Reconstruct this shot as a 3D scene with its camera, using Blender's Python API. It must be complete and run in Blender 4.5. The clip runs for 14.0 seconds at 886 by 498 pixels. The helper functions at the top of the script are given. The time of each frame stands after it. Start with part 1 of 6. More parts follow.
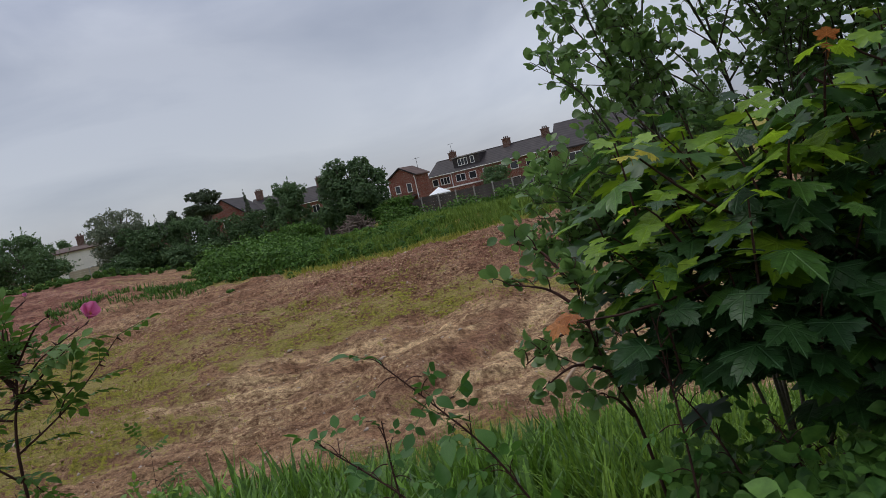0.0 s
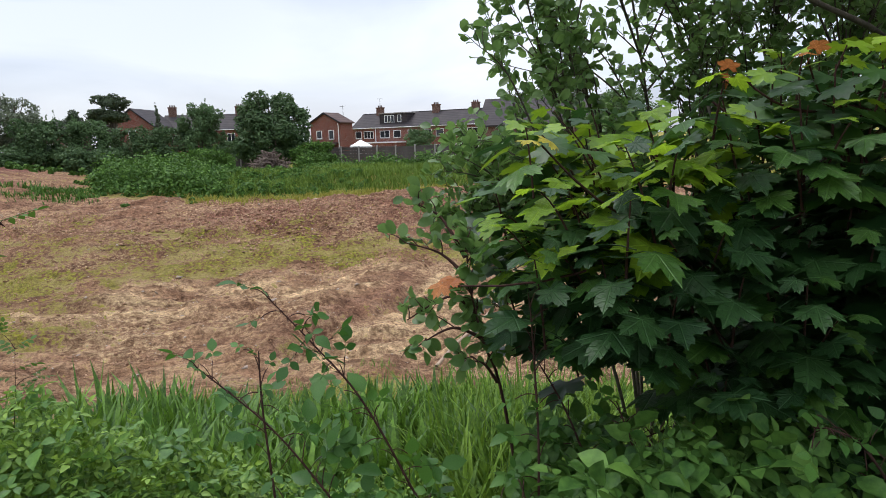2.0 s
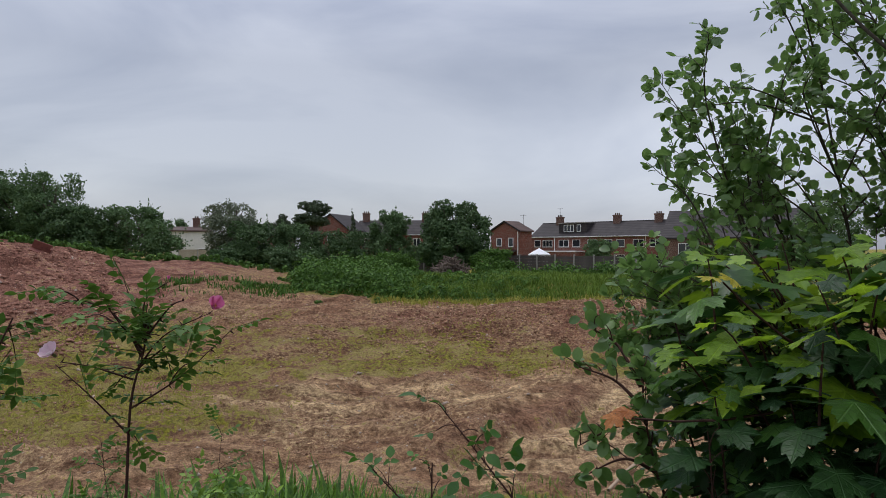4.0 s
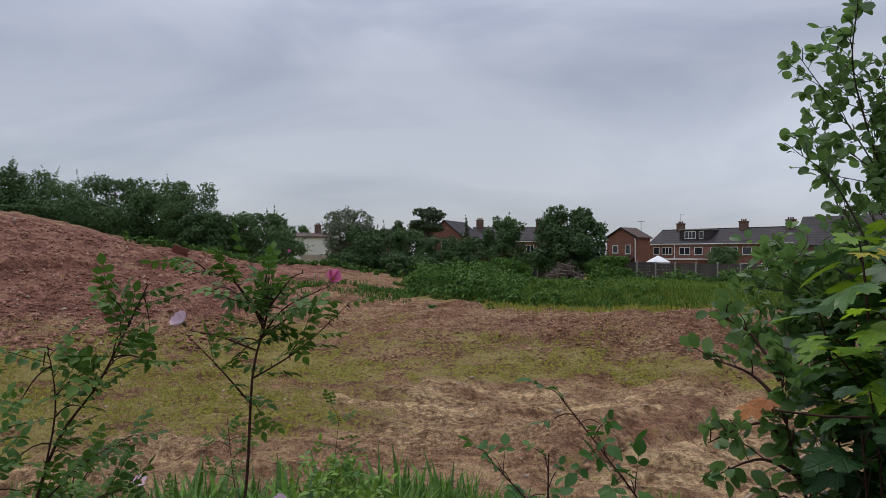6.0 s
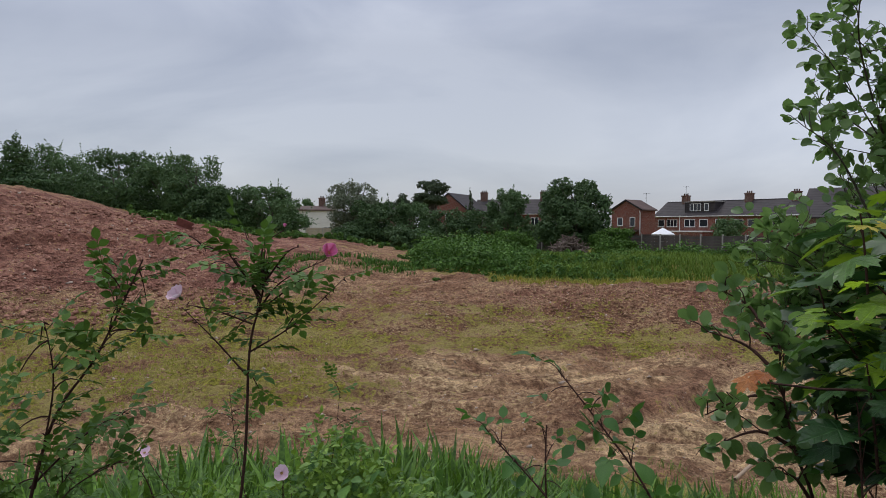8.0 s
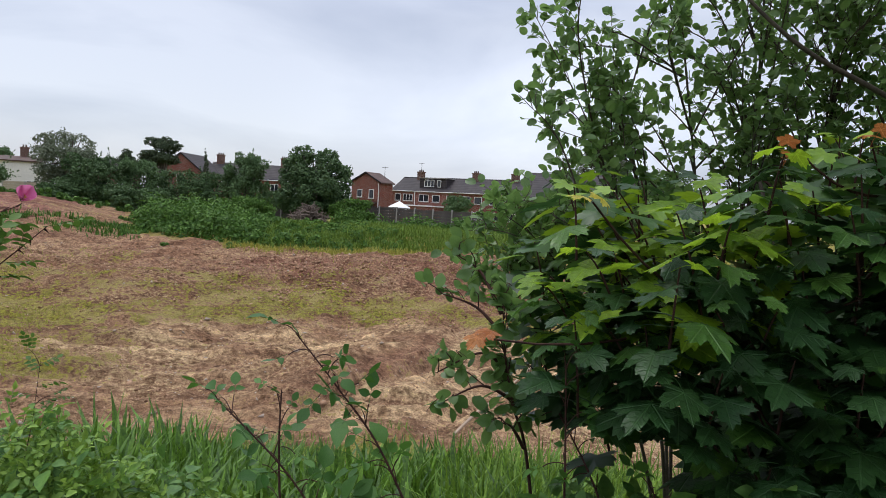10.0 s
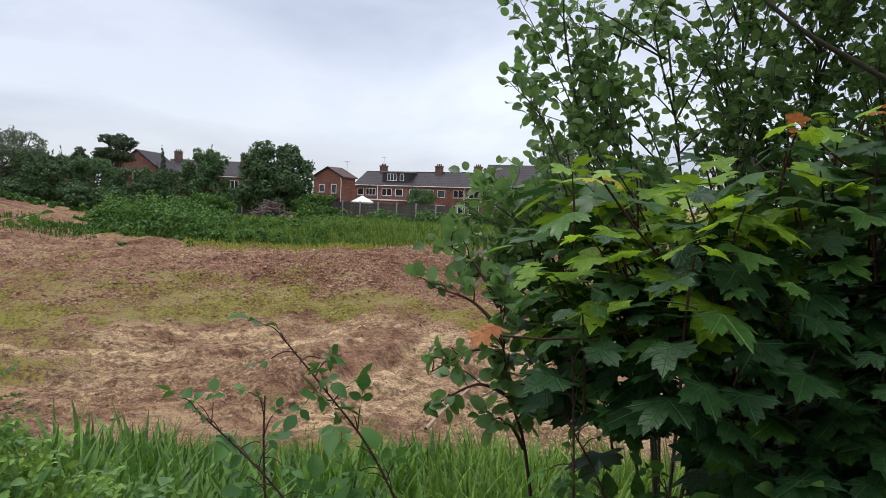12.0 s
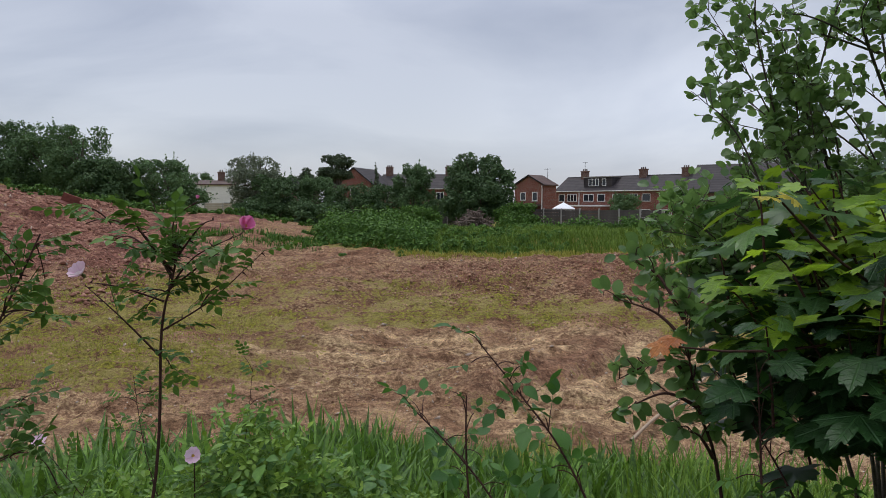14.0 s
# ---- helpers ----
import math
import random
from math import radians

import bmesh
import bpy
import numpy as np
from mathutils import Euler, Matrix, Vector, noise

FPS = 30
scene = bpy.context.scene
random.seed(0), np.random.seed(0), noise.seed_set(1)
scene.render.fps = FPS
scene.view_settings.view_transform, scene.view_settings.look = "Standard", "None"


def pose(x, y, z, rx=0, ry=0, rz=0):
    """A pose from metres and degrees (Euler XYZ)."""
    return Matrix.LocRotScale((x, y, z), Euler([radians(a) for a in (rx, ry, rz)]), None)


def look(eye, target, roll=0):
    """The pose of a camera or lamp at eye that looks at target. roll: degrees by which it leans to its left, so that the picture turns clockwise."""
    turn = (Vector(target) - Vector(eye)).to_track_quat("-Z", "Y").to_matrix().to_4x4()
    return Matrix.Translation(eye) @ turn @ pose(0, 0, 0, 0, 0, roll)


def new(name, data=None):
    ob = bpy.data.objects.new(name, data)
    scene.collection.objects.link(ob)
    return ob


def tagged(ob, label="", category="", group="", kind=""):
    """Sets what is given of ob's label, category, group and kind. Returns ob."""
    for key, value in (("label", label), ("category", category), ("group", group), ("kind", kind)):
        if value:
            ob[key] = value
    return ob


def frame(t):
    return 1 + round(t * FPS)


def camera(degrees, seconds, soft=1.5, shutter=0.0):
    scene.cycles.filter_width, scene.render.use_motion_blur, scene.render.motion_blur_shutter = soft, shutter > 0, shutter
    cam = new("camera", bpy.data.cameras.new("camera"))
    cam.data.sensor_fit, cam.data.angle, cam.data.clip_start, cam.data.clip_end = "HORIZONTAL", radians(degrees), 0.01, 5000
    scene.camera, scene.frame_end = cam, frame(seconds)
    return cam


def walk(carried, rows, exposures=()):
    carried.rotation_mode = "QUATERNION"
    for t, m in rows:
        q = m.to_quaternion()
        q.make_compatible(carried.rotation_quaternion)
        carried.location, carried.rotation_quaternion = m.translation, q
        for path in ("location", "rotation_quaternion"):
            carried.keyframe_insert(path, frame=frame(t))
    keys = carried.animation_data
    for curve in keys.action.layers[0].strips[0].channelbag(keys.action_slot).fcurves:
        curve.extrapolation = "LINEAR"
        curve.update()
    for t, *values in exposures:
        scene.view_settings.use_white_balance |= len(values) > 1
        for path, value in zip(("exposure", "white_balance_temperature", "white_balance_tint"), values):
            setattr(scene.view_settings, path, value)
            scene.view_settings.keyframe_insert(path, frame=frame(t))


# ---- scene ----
cam = camera(64.8, 14.0, soft=0.6)
PATH = [
    (0, (0.010, 0.100, 1.630), (0.283, 2.074, 1.460), -12.81),
    (0.1, (-0.004, 0.125, 1.623), (0.163, 2.101, 1.360), -8.94),
    (0.2, (-0.018, 0.152, 1.614), (0.037, 2.120, 1.261), -5.07),
    (0.3, (-0.030, 0.172, 1.608), (-0.057, 2.133, 1.217), -3.42),
    (0.5, (-0.036, 0.184, 1.604), (-0.112, 2.142, 1.206), -3.13),
    (1, (-0.033, 0.163, 1.602), (-0.060, 2.124, 1.213), -2.55),
    (1.2, (-0.017, 0.117, 1.597), (0.172, 2.072, 1.216), -2.33),
    (1.3, (-0.008, 0.092, 1.594), (0.302, 2.031, 1.217), -2.20),
    (1.5, (0.001, 0.064, 1.591), (0.441, 1.980, 1.219), -2.06),
    (2, (0.018, 0.024, 1.620), (0.529, 1.933, 1.309), -1.82),
    (2.5, (0.028, -0.015, 1.658), (0.564, 1.891, 1.376), -1.20),
    (3, (0.033, -0.012, 1.651), (0.573, 1.897, 1.393), -0.96),
    (3.2, (0.028, -0.018, 1.654), (0.524, 1.907, 1.431), -0.98),
    (3.5, (0.002, -0.045, 1.666), (0.293, 1.933, 1.606), -1.07),
    (4, (0.004, -0.049, 1.668), (0.031, 1.951, 1.670), -0.02),
    (4.2, (-0.012, -0.037, 1.658), (-0.060, 1.962, 1.665), 0.80),
    (6.5, (-0.002, 0.000, 1.600), (-0.315, 1.975, 1.622), 0.00),
    (7, (0.004, 0.005, 1.600), (-0.328, 1.978, 1.606), -0.10),
    (7.2, (0.006, 0.006, 1.600), (-0.337, 1.977, 1.594), -0.09),
    (9.3, (0.011, 0.006, 1.608), (0.105, 2.001, 1.493), 2.46),
    (9.5, (0.007, 0.025, 1.590), (0.219, 2.011, 1.473), 2.93),
    (10, (0.005, 0.061, 1.576), (0.434, 2.010, 1.453), 3.17),
    (10.5, (0.002, 0.152, 1.562), (0.462, 2.094, 1.436), 2.82),
    (11, (-0.073, 0.220, 1.514), (0.416, 2.155, 1.385), 2.71),
    (11.5, (-0.052, 0.350, 1.477), (0.460, 2.279, 1.345), 2.30),
    (12, (-0.038, 0.192, 1.559), (0.492, 2.116, 1.422), 2.14),
    (12.5, (-0.131, 0.176, 1.564), (0.352, 2.112, 1.430), 1.87),
    (12.7, (-0.081, 0.105, 1.578), (0.266, 2.070, 1.444), 1.34),
    (13, (-0.003, -0.007, 1.601), (0.128, 1.984, 1.467), 0.50),
    (13.5, (-0.044, 0.028, 1.591), (-0.023, 2.024, 1.463), 0.17),
    (14, (-0.028, 0.018, 1.596), (-0.067, 2.014, 1.468), 0.11),
]
EXPOSURES = [(0.0, -0.6), (0.5, 0.15), (1.5, 0.25), (3.2, 0.25), (3.5, 0.1), (4.0, -0.45), (6.5, -0.56), (7.2, -0.56), (9.3, -0.12), (10.0, 0.05), (12.5, 0.08), (13.2, -0.15), (14.0, -0.32)]
walk(cam, [(t, look(eye, target, roll)) for t, eye, target, roll in PATH], EXPOSURES)
SKY_STRENGTH, SUN_STRENGTH = 0.84, 1.4

# ---------------- world and light ----------------
world = bpy.data.worlds.new("overcast")
scene.world = world
world.use_nodes = True
wt = world.node_tree
wt.nodes.clear()


def wn(kind, **kw):
    n = wt.nodes.new(kind)
    for k, v in kw.items():
        n.inputs[k].default_value = v
    return n


w_out = wt.nodes.new("ShaderNodeOutputWorld")
w_bg = wn("ShaderNodeBackground", Strength=SKY_STRENGTH)
w_sky = wt.nodes.new("ShaderNodeTexSky")
w_sky.sky_type = "NISHITA"
w_sky.sun_disc = False
w_sky.sun_elevation = radians(65)
w_sky.sun_rotation = radians(331)
w_co = wt.nodes.new("ShaderNodeTexCoord")
w_map = wt.nodes.new("ShaderNodeMapping")
w_map.inputs["Scale"].default_value = (1.0, 1.0, 3.2)
w_n1 = wn("ShaderNodeTexNoise", Scale=1.7, Detail=6.0, Roughness=0.5, Distortion=0.5)
w_r1 = wt.nodes.new("ShaderNodeValToRGB")
w_r1.color_ramp.elements[0].position, w_r1.color_ramp.elements[0].color = 0.36, (0.462, 0.50, 0.640, 1)
w_r1.color_ramp.elements[1].position, w_r1.color_ramp.elements[1].color = 0.64, (0.840, 0.87, 0.985, 1)
# overcast skies are brighter overhead than low down
w_sep = wt.nodes.new("ShaderNodeSeparateXYZ")
w_up = wt.nodes.new("ShaderNodeMapRange")
w_up.inputs["From Min"].default_value, w_up.inputs["From Max"].default_value = 0.25, 0.95
w_up.inputs["To Min"].default_value, w_up.inputs["To Max"].default_value = 0.88, 2.85
w_mul = wt.nodes.new("ShaderNodeMix")
w_mul.data_type, w_mul.blend_type = "RGBA", "MULTIPLY"
w_mul.inputs["Factor"].default_value = 1.0
w_mix = wt.nodes.new("ShaderNodeMix")
w_mix.data_type = "RGBA"
w_mix.inputs["Factor"].default_value = 0.96
wt.links.new(w_co.outputs["Generated"], w_map.inputs["Vector"])
wt.links.new(w_map.outputs["Vector"], w_n1.inputs["Vector"])
wt.links.new(w_n1.outputs["Fac"], w_r1.inputs["Fac"])
wt.links.new(w_co.outputs["Generated"], w_sep.inputs["Vector"])
wt.links.new(w_sep.outputs["Z"], w_up.inputs["Value"])
wt.links.new(w_r1.outputs["Color"], w_mul.inputs[6])
wt.links.new(w_up.outputs["Result"], w_mul.inputs[7])
wt.links.new(w_sky.outputs["Color"], w_mix.inputs[6])
w_gs = wt.nodes.new("ShaderNodeVectorMath")
w_gs.operation = "MULTIPLY"
w_gs.inputs[1].default_value = (1.0, 1.0, 3.0)
w_gd = wt.nodes.new("ShaderNodeVectorMath")
w_gd.operation = "DISTANCE"
w_gd.inputs[1].default_value = (math.sin(radians(23)), math.cos(radians(23)), 0.33)
w_gr = wt.nodes.new("ShaderNodeMapRange")
w_gr.interpolation_type = "SMOOTHSTEP"
w_gr.inputs["From Min"].default_value, w_gr.inputs["From Max"].default_value = 0.05, 0.5
w_gr.inputs["To Min"].default_value, w_gr.inputs["To Max"].default_value = 1.28, 1.0
w_gap = wt.nodes.new("ShaderNodeMix")
w_gap.data_type, w_gap.blend_type = "RGBA", "MULTIPLY"
w_gap.inputs["Factor"].default_value = 1.0
wt.links.new(w_co.outputs["Generated"], w_gs.inputs[0])
wt.links.new(w_gs.outputs["Vector"], w_gd.inputs[0])
wt.links.new(w_gd.outputs["Value"], w_gr.inputs["Value"])
wt.links.new(w_mul.outputs[2], w_gap.inputs[6])
wt.links.new(w_gr.outputs["Result"], w_gap.inputs[7])
wt.links.new(w_gap.outputs[2], w_mix.inputs[7])
wt.links.new(w_mix.outputs[2], w_bg.inputs["Color"])
wt.links.new(w_bg.outputs["Background"], w_out.inputs["Surface"])

sun = new("sun", bpy.data.lights.new("sun", "SUN"))
sun.data.energy, sun.data.angle, sun.data.color = SUN_STRENGTH, radians(25), (1.0, 0.97, 0.92)
sun.matrix_basis = look((-10, 18, 44), (0, 0, 0))

# ---------------- materials ----------------


class Nodes:
    """A short hand for building a node material."""

    def __init__(self, name):
        self.m = bpy.data.materials.new(name)
        self.m.use_nodes = True
        self.t = self.m.node_tree
        self.p = self.t.nodes["Principled BSDF"]
        self.out = self.t.nodes["Material Output"]

    def add(self, kind, **kw):
        n = self.t.nodes.new(kind)
        for k, v in kw.items():
            n.inputs[k.replace("_", " ")].default_value = v
        return n

    def link(self, a, b):
        self.t.links.new(a, b)

    def noise(self, scale, detail=4.0, rough=0.6, vec=None):
        n = self.add("ShaderNodeTexNoise", Scale=scale, Detail=detail, Roughness=rough)
        if vec is None:
            vec = self.add("ShaderNodeTexCoord").outputs["Object"]
        self.link(vec, n.inputs["Vector"])
        return n.outputs["Fac"]

    def ramp(self, fac, stops):
        r = self.t.nodes.new("ShaderNodeValToRGB")
        els = r.color_ramp.elements
        while len(els) < len(stops):
            els.new(0.5)
        for e, (p, c) in zip(els, stops):
            e.position, e.color = p, (*c, 1) if len(c) == 3 else c
        self.link(fac, r.inputs["Fac"])
        return r.outputs["Color"]

    def mix(self, fac, a, b, blend="MIX"):
        n = self.t.nodes.new("ShaderNodeMix")
        n.data_type, n.blend_type = "RGBA", blend
        for sock, v in ((n.inputs["Factor"], fac), (n.inputs[6], a), (n.inputs[7], b)):
            if isinstance(v, (int, float)):
                sock.default_value = v
            elif isinstance(v, tuple):
                sock.default_value = (*v, 1)
            else:
                self.link(v, sock)
        return n.outputs[2]

    def attr(self, name):
        n = self.t.nodes.new("ShaderNodeAttribute")
        n.attribute_name = name
        return n.outputs["Fac"]

    def math(self, op, a, b=0.0):
        n = self.t.nodes.new("ShaderNodeMath")
        n.operation = op
        for sock, v in ((n.inputs[0], a), (n.inputs[1], b)):
            if isinstance(v, (int, float)):
                sock.default_value = v
            else:
                self.link(v, sock)
        return n.outputs[0]

    def bump(self, height, strength=0.3, dist=0.02):
        b = self.add("ShaderNodeBump", Strength=strength, Distance=dist)
        self.link(height, b.inputs["Height"])
        self.link(b.outputs["Normal"], self.p.inputs["Normal"])

    def done(self, color, rough=0.7, spec=0.3):
        if isinstance(color, tuple):
            self.p.inputs["Base Color"].default_value = (*color, 1)
        else:
            self.link(color, self.p.inputs["Base Color"])
        self.p.inputs["Roughness"].default_value = rough
        self.p.inputs["Specular IOR Level"].default_value = spec
        return self.m


def plain(name, c, rough=0.7, vary=0.25, scale=3.0, bump=0.0, spec=0.3, metal=0.0):
    n = Nodes(name)
    f = n.noise(scale, 5)
    g = n.noise(scale * 9, 3)
    a = n.ramp(f, [(0.3, tuple(v * (1 - vary) for v in c)), (0.7, tuple(min(1, v * (1 + vary)) for v in c))])
    col = n.mix(0.35, a, n.ramp(g, [(0.3, tuple(v * 0.75 for v in c)), (0.7, tuple(min(1, v * 1.2) for v in c))]))
    if bump:
        n.bump(g, 0.5, bump)
    n.p.inputs["Metallic"].default_value = metal
    return n.done(col, rough, spec)


def leafy(name, dark, light, rough=0.45, spec=0.35, through_share=0.3, by="island", vein=False, patch=0.0, skew=0.5):
    """Leaf surface: each leaf takes a shade of its own, and some light passes through the blade."""
    n = Nodes(name)
    if by == "object":
        r = n.t.nodes.new("ShaderNodeObjectInfo").outputs["Random"]
    else:
        r = n.t.nodes.new("ShaderNodeNewGeometry").outputs["Random Per Island"]
    col = n.ramp(r, [(0.0, dark), (0.65, tuple(a + (b - a) * skew for a, b in zip(dark, light))), (1.0, light)])
    if patch:
        big = n.noise(patch, 3)
        col = n.mix(n.math("MULTIPLY", big, 0.55), col, tuple(v * 0.55 for v in dark))
    fine = n.noise(45.0, 3)
    col = n.mix(0.3, col, n.ramp(fine, [(0.35, tuple(v * 0.75 for v in dark)), (0.65, tuple(v * 1.1 for v in light))]))
    if vein:
        # pale ribs that fan out from the stalk into the lobes, with side ribs between
        xyz = n.add("ShaderNodeSeparateXYZ")
        n.link(n.add("ShaderNodeTexCoord").outputs["Object"], xyz.inputs[0])
        yy = n.math("SUBTRACT", xyz.outputs["Y"], 0.12)
        ang = n.math("ABSOLUTE", n.math("ARCTAN2", xyz.outputs["X"], yy))
        rad = n.math("SQRT", n.math("ADD", n.math("MULTIPLY", yy, yy), n.math("MULTIPLY", xyz.outputs["X"], xyz.outputs["X"])))
        near = n.math("MINIMUM", ang, n.math("MINIMUM", n.math("ABSOLUTE", n.math("SUBTRACT", ang, 1.0)), n.math("ABSOLUTE", n.math("SUBTRACT", ang, 2.0))))
        off = n.math("MULTIPLY", near, rad)
        rib = n.ramp(off, [(0.004, (1,) * 3), (0.016, (0,) * 3)])
        side = n.ramp(n.math("FRACT", n.math("SUBTRACT", n.math("MULTIPLY", rad, 9.0), n.math("MULTIPLY", off, 9.0))), [(0.0, (0.5,) * 3), (0.14, (0,) * 3)])
        ribs = n.math("MAXIMUM", rib, side)
        col = n.mix(n.math("MULTIPLY", ribs, 0.26), col, tuple(min(1, v * 2.0 + 0.03) for v in light))
        blotch = n.noise(7.0, 3)
        col = n.mix(0.55, col, n.ramp(blotch, [(0.38, (0.6, 0.6, 0.6)), (0.62, (1.3, 1.3, 1.2))]), "MULTIPLY")
        n.bump(n.math("ADD", n.math("MULTIPLY", ribs, -1.0), blotch), 0.5, 0.006)
    n.done(col, rough, spec)
    tr = n.add("ShaderNodeBsdfTranslucent")
    n.link(n.mix(0.5, col, tuple(min(1, v * 1.5) for v in light)), tr.inputs["Color"])
    sh = n.t.nodes.new("ShaderNodeMixShader")
    sh.inputs[0].default_value = through_share
    n.link(n.p.outputs[0], sh.inputs[1])
    n.link(tr.outputs[0], sh.inputs[2])
    n.link(sh.outputs[0], n.out.inputs["Surface"])
    return n.m


def ground_material():
    n = Nodes("soil_and_turf")
    green, track, red = n.attr("green"), n.attr("track"), n.attr("red")
    st = n.add("ShaderNodeMapping")
    st.inputs["Scale"].default_value = (0.5, 1.2, 1.0)
    n.link(n.add("ShaderNodeTexCoord").outputs["Object"], st.inputs["Vector"])
    streak = n.noise(0.8, 3, 0.5, st.outputs["Vector"])
    big, mid, lump = n.noise(0.2, 4), n.noise(0.75, 5, 0.6), n.noise(3.1, 4, 0.6)
    fine, grit = n.noise(9.0, 4, 0.7), n.noise(30.0, 3, 0.75)
    soil = n.ramp(mid, [(0.34, (0.19, 0.100, 0.055)), (0.5, (0.31, 0.175, 0.100)), (0.66, (0.43, 0.275, 0.164))])
    sand = n.ramp(lump, [(0.36, (0.44, 0.290, 0.155)), (0.62, (0.64, 0.46, 0.265))])
    soil = n.mix(n.math("MULTIPLY", track, n.ramp(streak, [(0.36, (0.15,) * 3), (0.52, (1.0,) * 3)])), soil, sand)
    # scraped lines along the tracks
    ln = n.add("ShaderNodeMapping")
    ln.inputs["Scale"].default_value = (0.3, 3.4, 1.0)
    ln.inputs["Rotation"].default_value = (0, 0, radians(5))
    n.link(n.add("ShaderNodeTexCoord").outputs["Object"], ln.inputs["Vector"])
    lines = n.noise(1.0, 3, 0.5, ln.outputs["Vector"])
    soil = n.mix(n.math("MULTIPLY", track, 0.75), soil, n.ramp(lines, [(0.38, (0.52, 0.49, 0.46)), (0.48, (1.0, 1.0, 1.0)), (0.62, (1.22, 1.22, 1.2))]), "MULTIPLY")
    # dry straw lies in drifts
    straw = n.math("MULTIPLY", n.ramp(fine, [(0.5, (0,) * 3), (0.6, (0.6,) * 3)]), n.ramp(big, [(0.46, (0,) * 3), (0.58, (1,) * 3)]))
    soil = n.mix(straw, soil, (0.50, 0.385, 0.215))
    # damp hollows
    soil = n.mix(n.math("MULTIPLY", n.math("SUBTRACT", 1.0, n.math("MULTIPLY", track, 0.6)), n.ramp(streak, [(0.34, (0.7,) * 3), (0.46, (0,) * 3)])), soil, (0.21, 0.115, 0.066))
    soil = n.mix(n.math("MULTIPLY", red, 0.92), soil, n.ramp(mid, [(0.36, (0.150, 0.062, 0.045)), (0.5, (0.255, 0.116, 0.084)), (0.64, (0.37, 0.192, 0.142))]))
    soil = n.mix(0.75, soil, n.ramp(lump, [(0.36, (0.55, 0.52, 0.50)), (0.5, (1.0, 1.0, 1.0)), (0.64, (1.32, 1.32, 1.28))]), "MULTIPLY")
    soil = n.mix(0.75, soil, n.ramp(fine, [(0.36, (0.45, 0.42, 0.40)), (0.5, (0.98, 0.98, 0.98)), (0.64, (1.45, 1.43, 1.38))]), "MULTIPLY")
    soil = n.mix(0.6, soil, n.ramp(grit, [(0.36, (0.5, 0.48, 0.45)), (0.5, (1.0, 1.0, 1.0)), (0.64, (1.35, 1.32, 1.28))]), "MULTIPLY")
    # pale stones in the soil
    vo = n.add("ShaderNodeTexVoronoi", Scale=7.0)
    n.link(n.add("ShaderNodeTexCoord").outputs["Object"], vo.inputs["Vector"])
    speck = n.math("MULTIPLY", n.math("LESS_THAN", vo.outputs["Distance"], 0.13), n.math("GREATER_THAN", mid, 0.55))
    soil = n.mix(speck, soil, (0.52, 0.45, 0.37))
    turf = n.ramp(fine, [(0.36, (0.058, 0.062, 0.008)), (0.64, (0.33, 0.295, 0.045))])
    turf = n.mix(n.ramp(mid, [(0.45, (0,) * 3), (0.62, (0.75,) * 3)]), turf, n.ramp(grit, [(0.38, (0.25, 0.19, 0.07)), (0.62, (0.44, 0.34, 0.14))]))
    # dark thatch on the near bank, with the shade between stems painted in
    turf = n.mix(n.attr("shaded_thatch"), turf, n.ramp(fine, [(0.38, (0.022, 0.020, 0.009)), (0.62, (0.075, 0.070, 0.026))]))
    cover = n.ramp(n.math("ADD", green, n.math("MULTIPLY", n.math("SUBTRACT", n.math("ADD", n.math("ADD", mid, fine), lump), 1.5), 2.0)), [(0.36, (0, 0, 0)), (0.66, (1, 1, 1))])
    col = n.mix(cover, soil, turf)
    n.bump(n.math("ADD", n.math("MULTIPLY", lump, 0.9), n.math("ADD", fine, n.math("MULTIPLY", grit, 0.45))), 1.0, 0.15)
    return n.done(col, 0.95, 0.12)


def brick_material(name, a, b):
    n = Nodes(name)
    br = n.add("ShaderNodeTexBrick", Scale=1.0, Mortar_Size=0.008, Brick_Width=0.225, Row_Height=0.075)
    m = n.add("ShaderNodeMapping")
    m.inputs["Rotation"].default_value = (radians(90), 0, 0)
    n.link(n.add("ShaderNodeTexCoord").outputs["Object"], m.inputs["Vector"])
    n.link(m.outputs["Vector"], br.inputs["Vector"])
    br.inputs["Color1"].default_value, br.inputs["Color2"].default_value = (*a, 1), (*b, 1)
    br.inputs["Mortar"].default_value = (0.30, 0.25, 0.21, 1)
    st = n.noise(0.7, 5)
    col = n.mix(0.5, br.outputs["Color"], n.ramp(st, [(0.3, (0.55, 0.5, 0.48)), (0.7, (1.15, 1.1, 1.05))]), "MULTIPLY")
    n.bump(br.outputs["Fac"], 0.3, -0.01)
    return n.done(col, 0.9, 0.2)


def roof_material(name, a, b, course=0.28):
    n = Nodes(name)
    co = n.add("ShaderNodeTexCoord").outputs["Object"]
    wv = n.add("ShaderNodeTexWave", Scale=1.0 / course / 3.14, Distortion=0.6, Detail=2.0)
    wv.bands_direction = "Z"
    n.link(co, wv.inputs["Vector"])
    st = n.noise(0.8, 6)
    col = n.ramp(st, [(0.3, a), (0.7, b)])
    col = n.mix(0.35, col, n.ramp(wv.outputs["Fac"], [(0.1, (0.35,) * 3), (0.4, (1.0,) * 3)]), "MULTIPLY")
    n.bump(wv.outputs["Fac"], 0.4, 0.03)
    return n.done(col, 0.75, 0.3)


def glass_material():
    n = Nodes("window_glass")
    f = n.noise(0.9, 2)
    n.bump(f, 0.05, 0.02)
    return n.done((0.02, 0.025, 0.03), 0.06, 0.8)


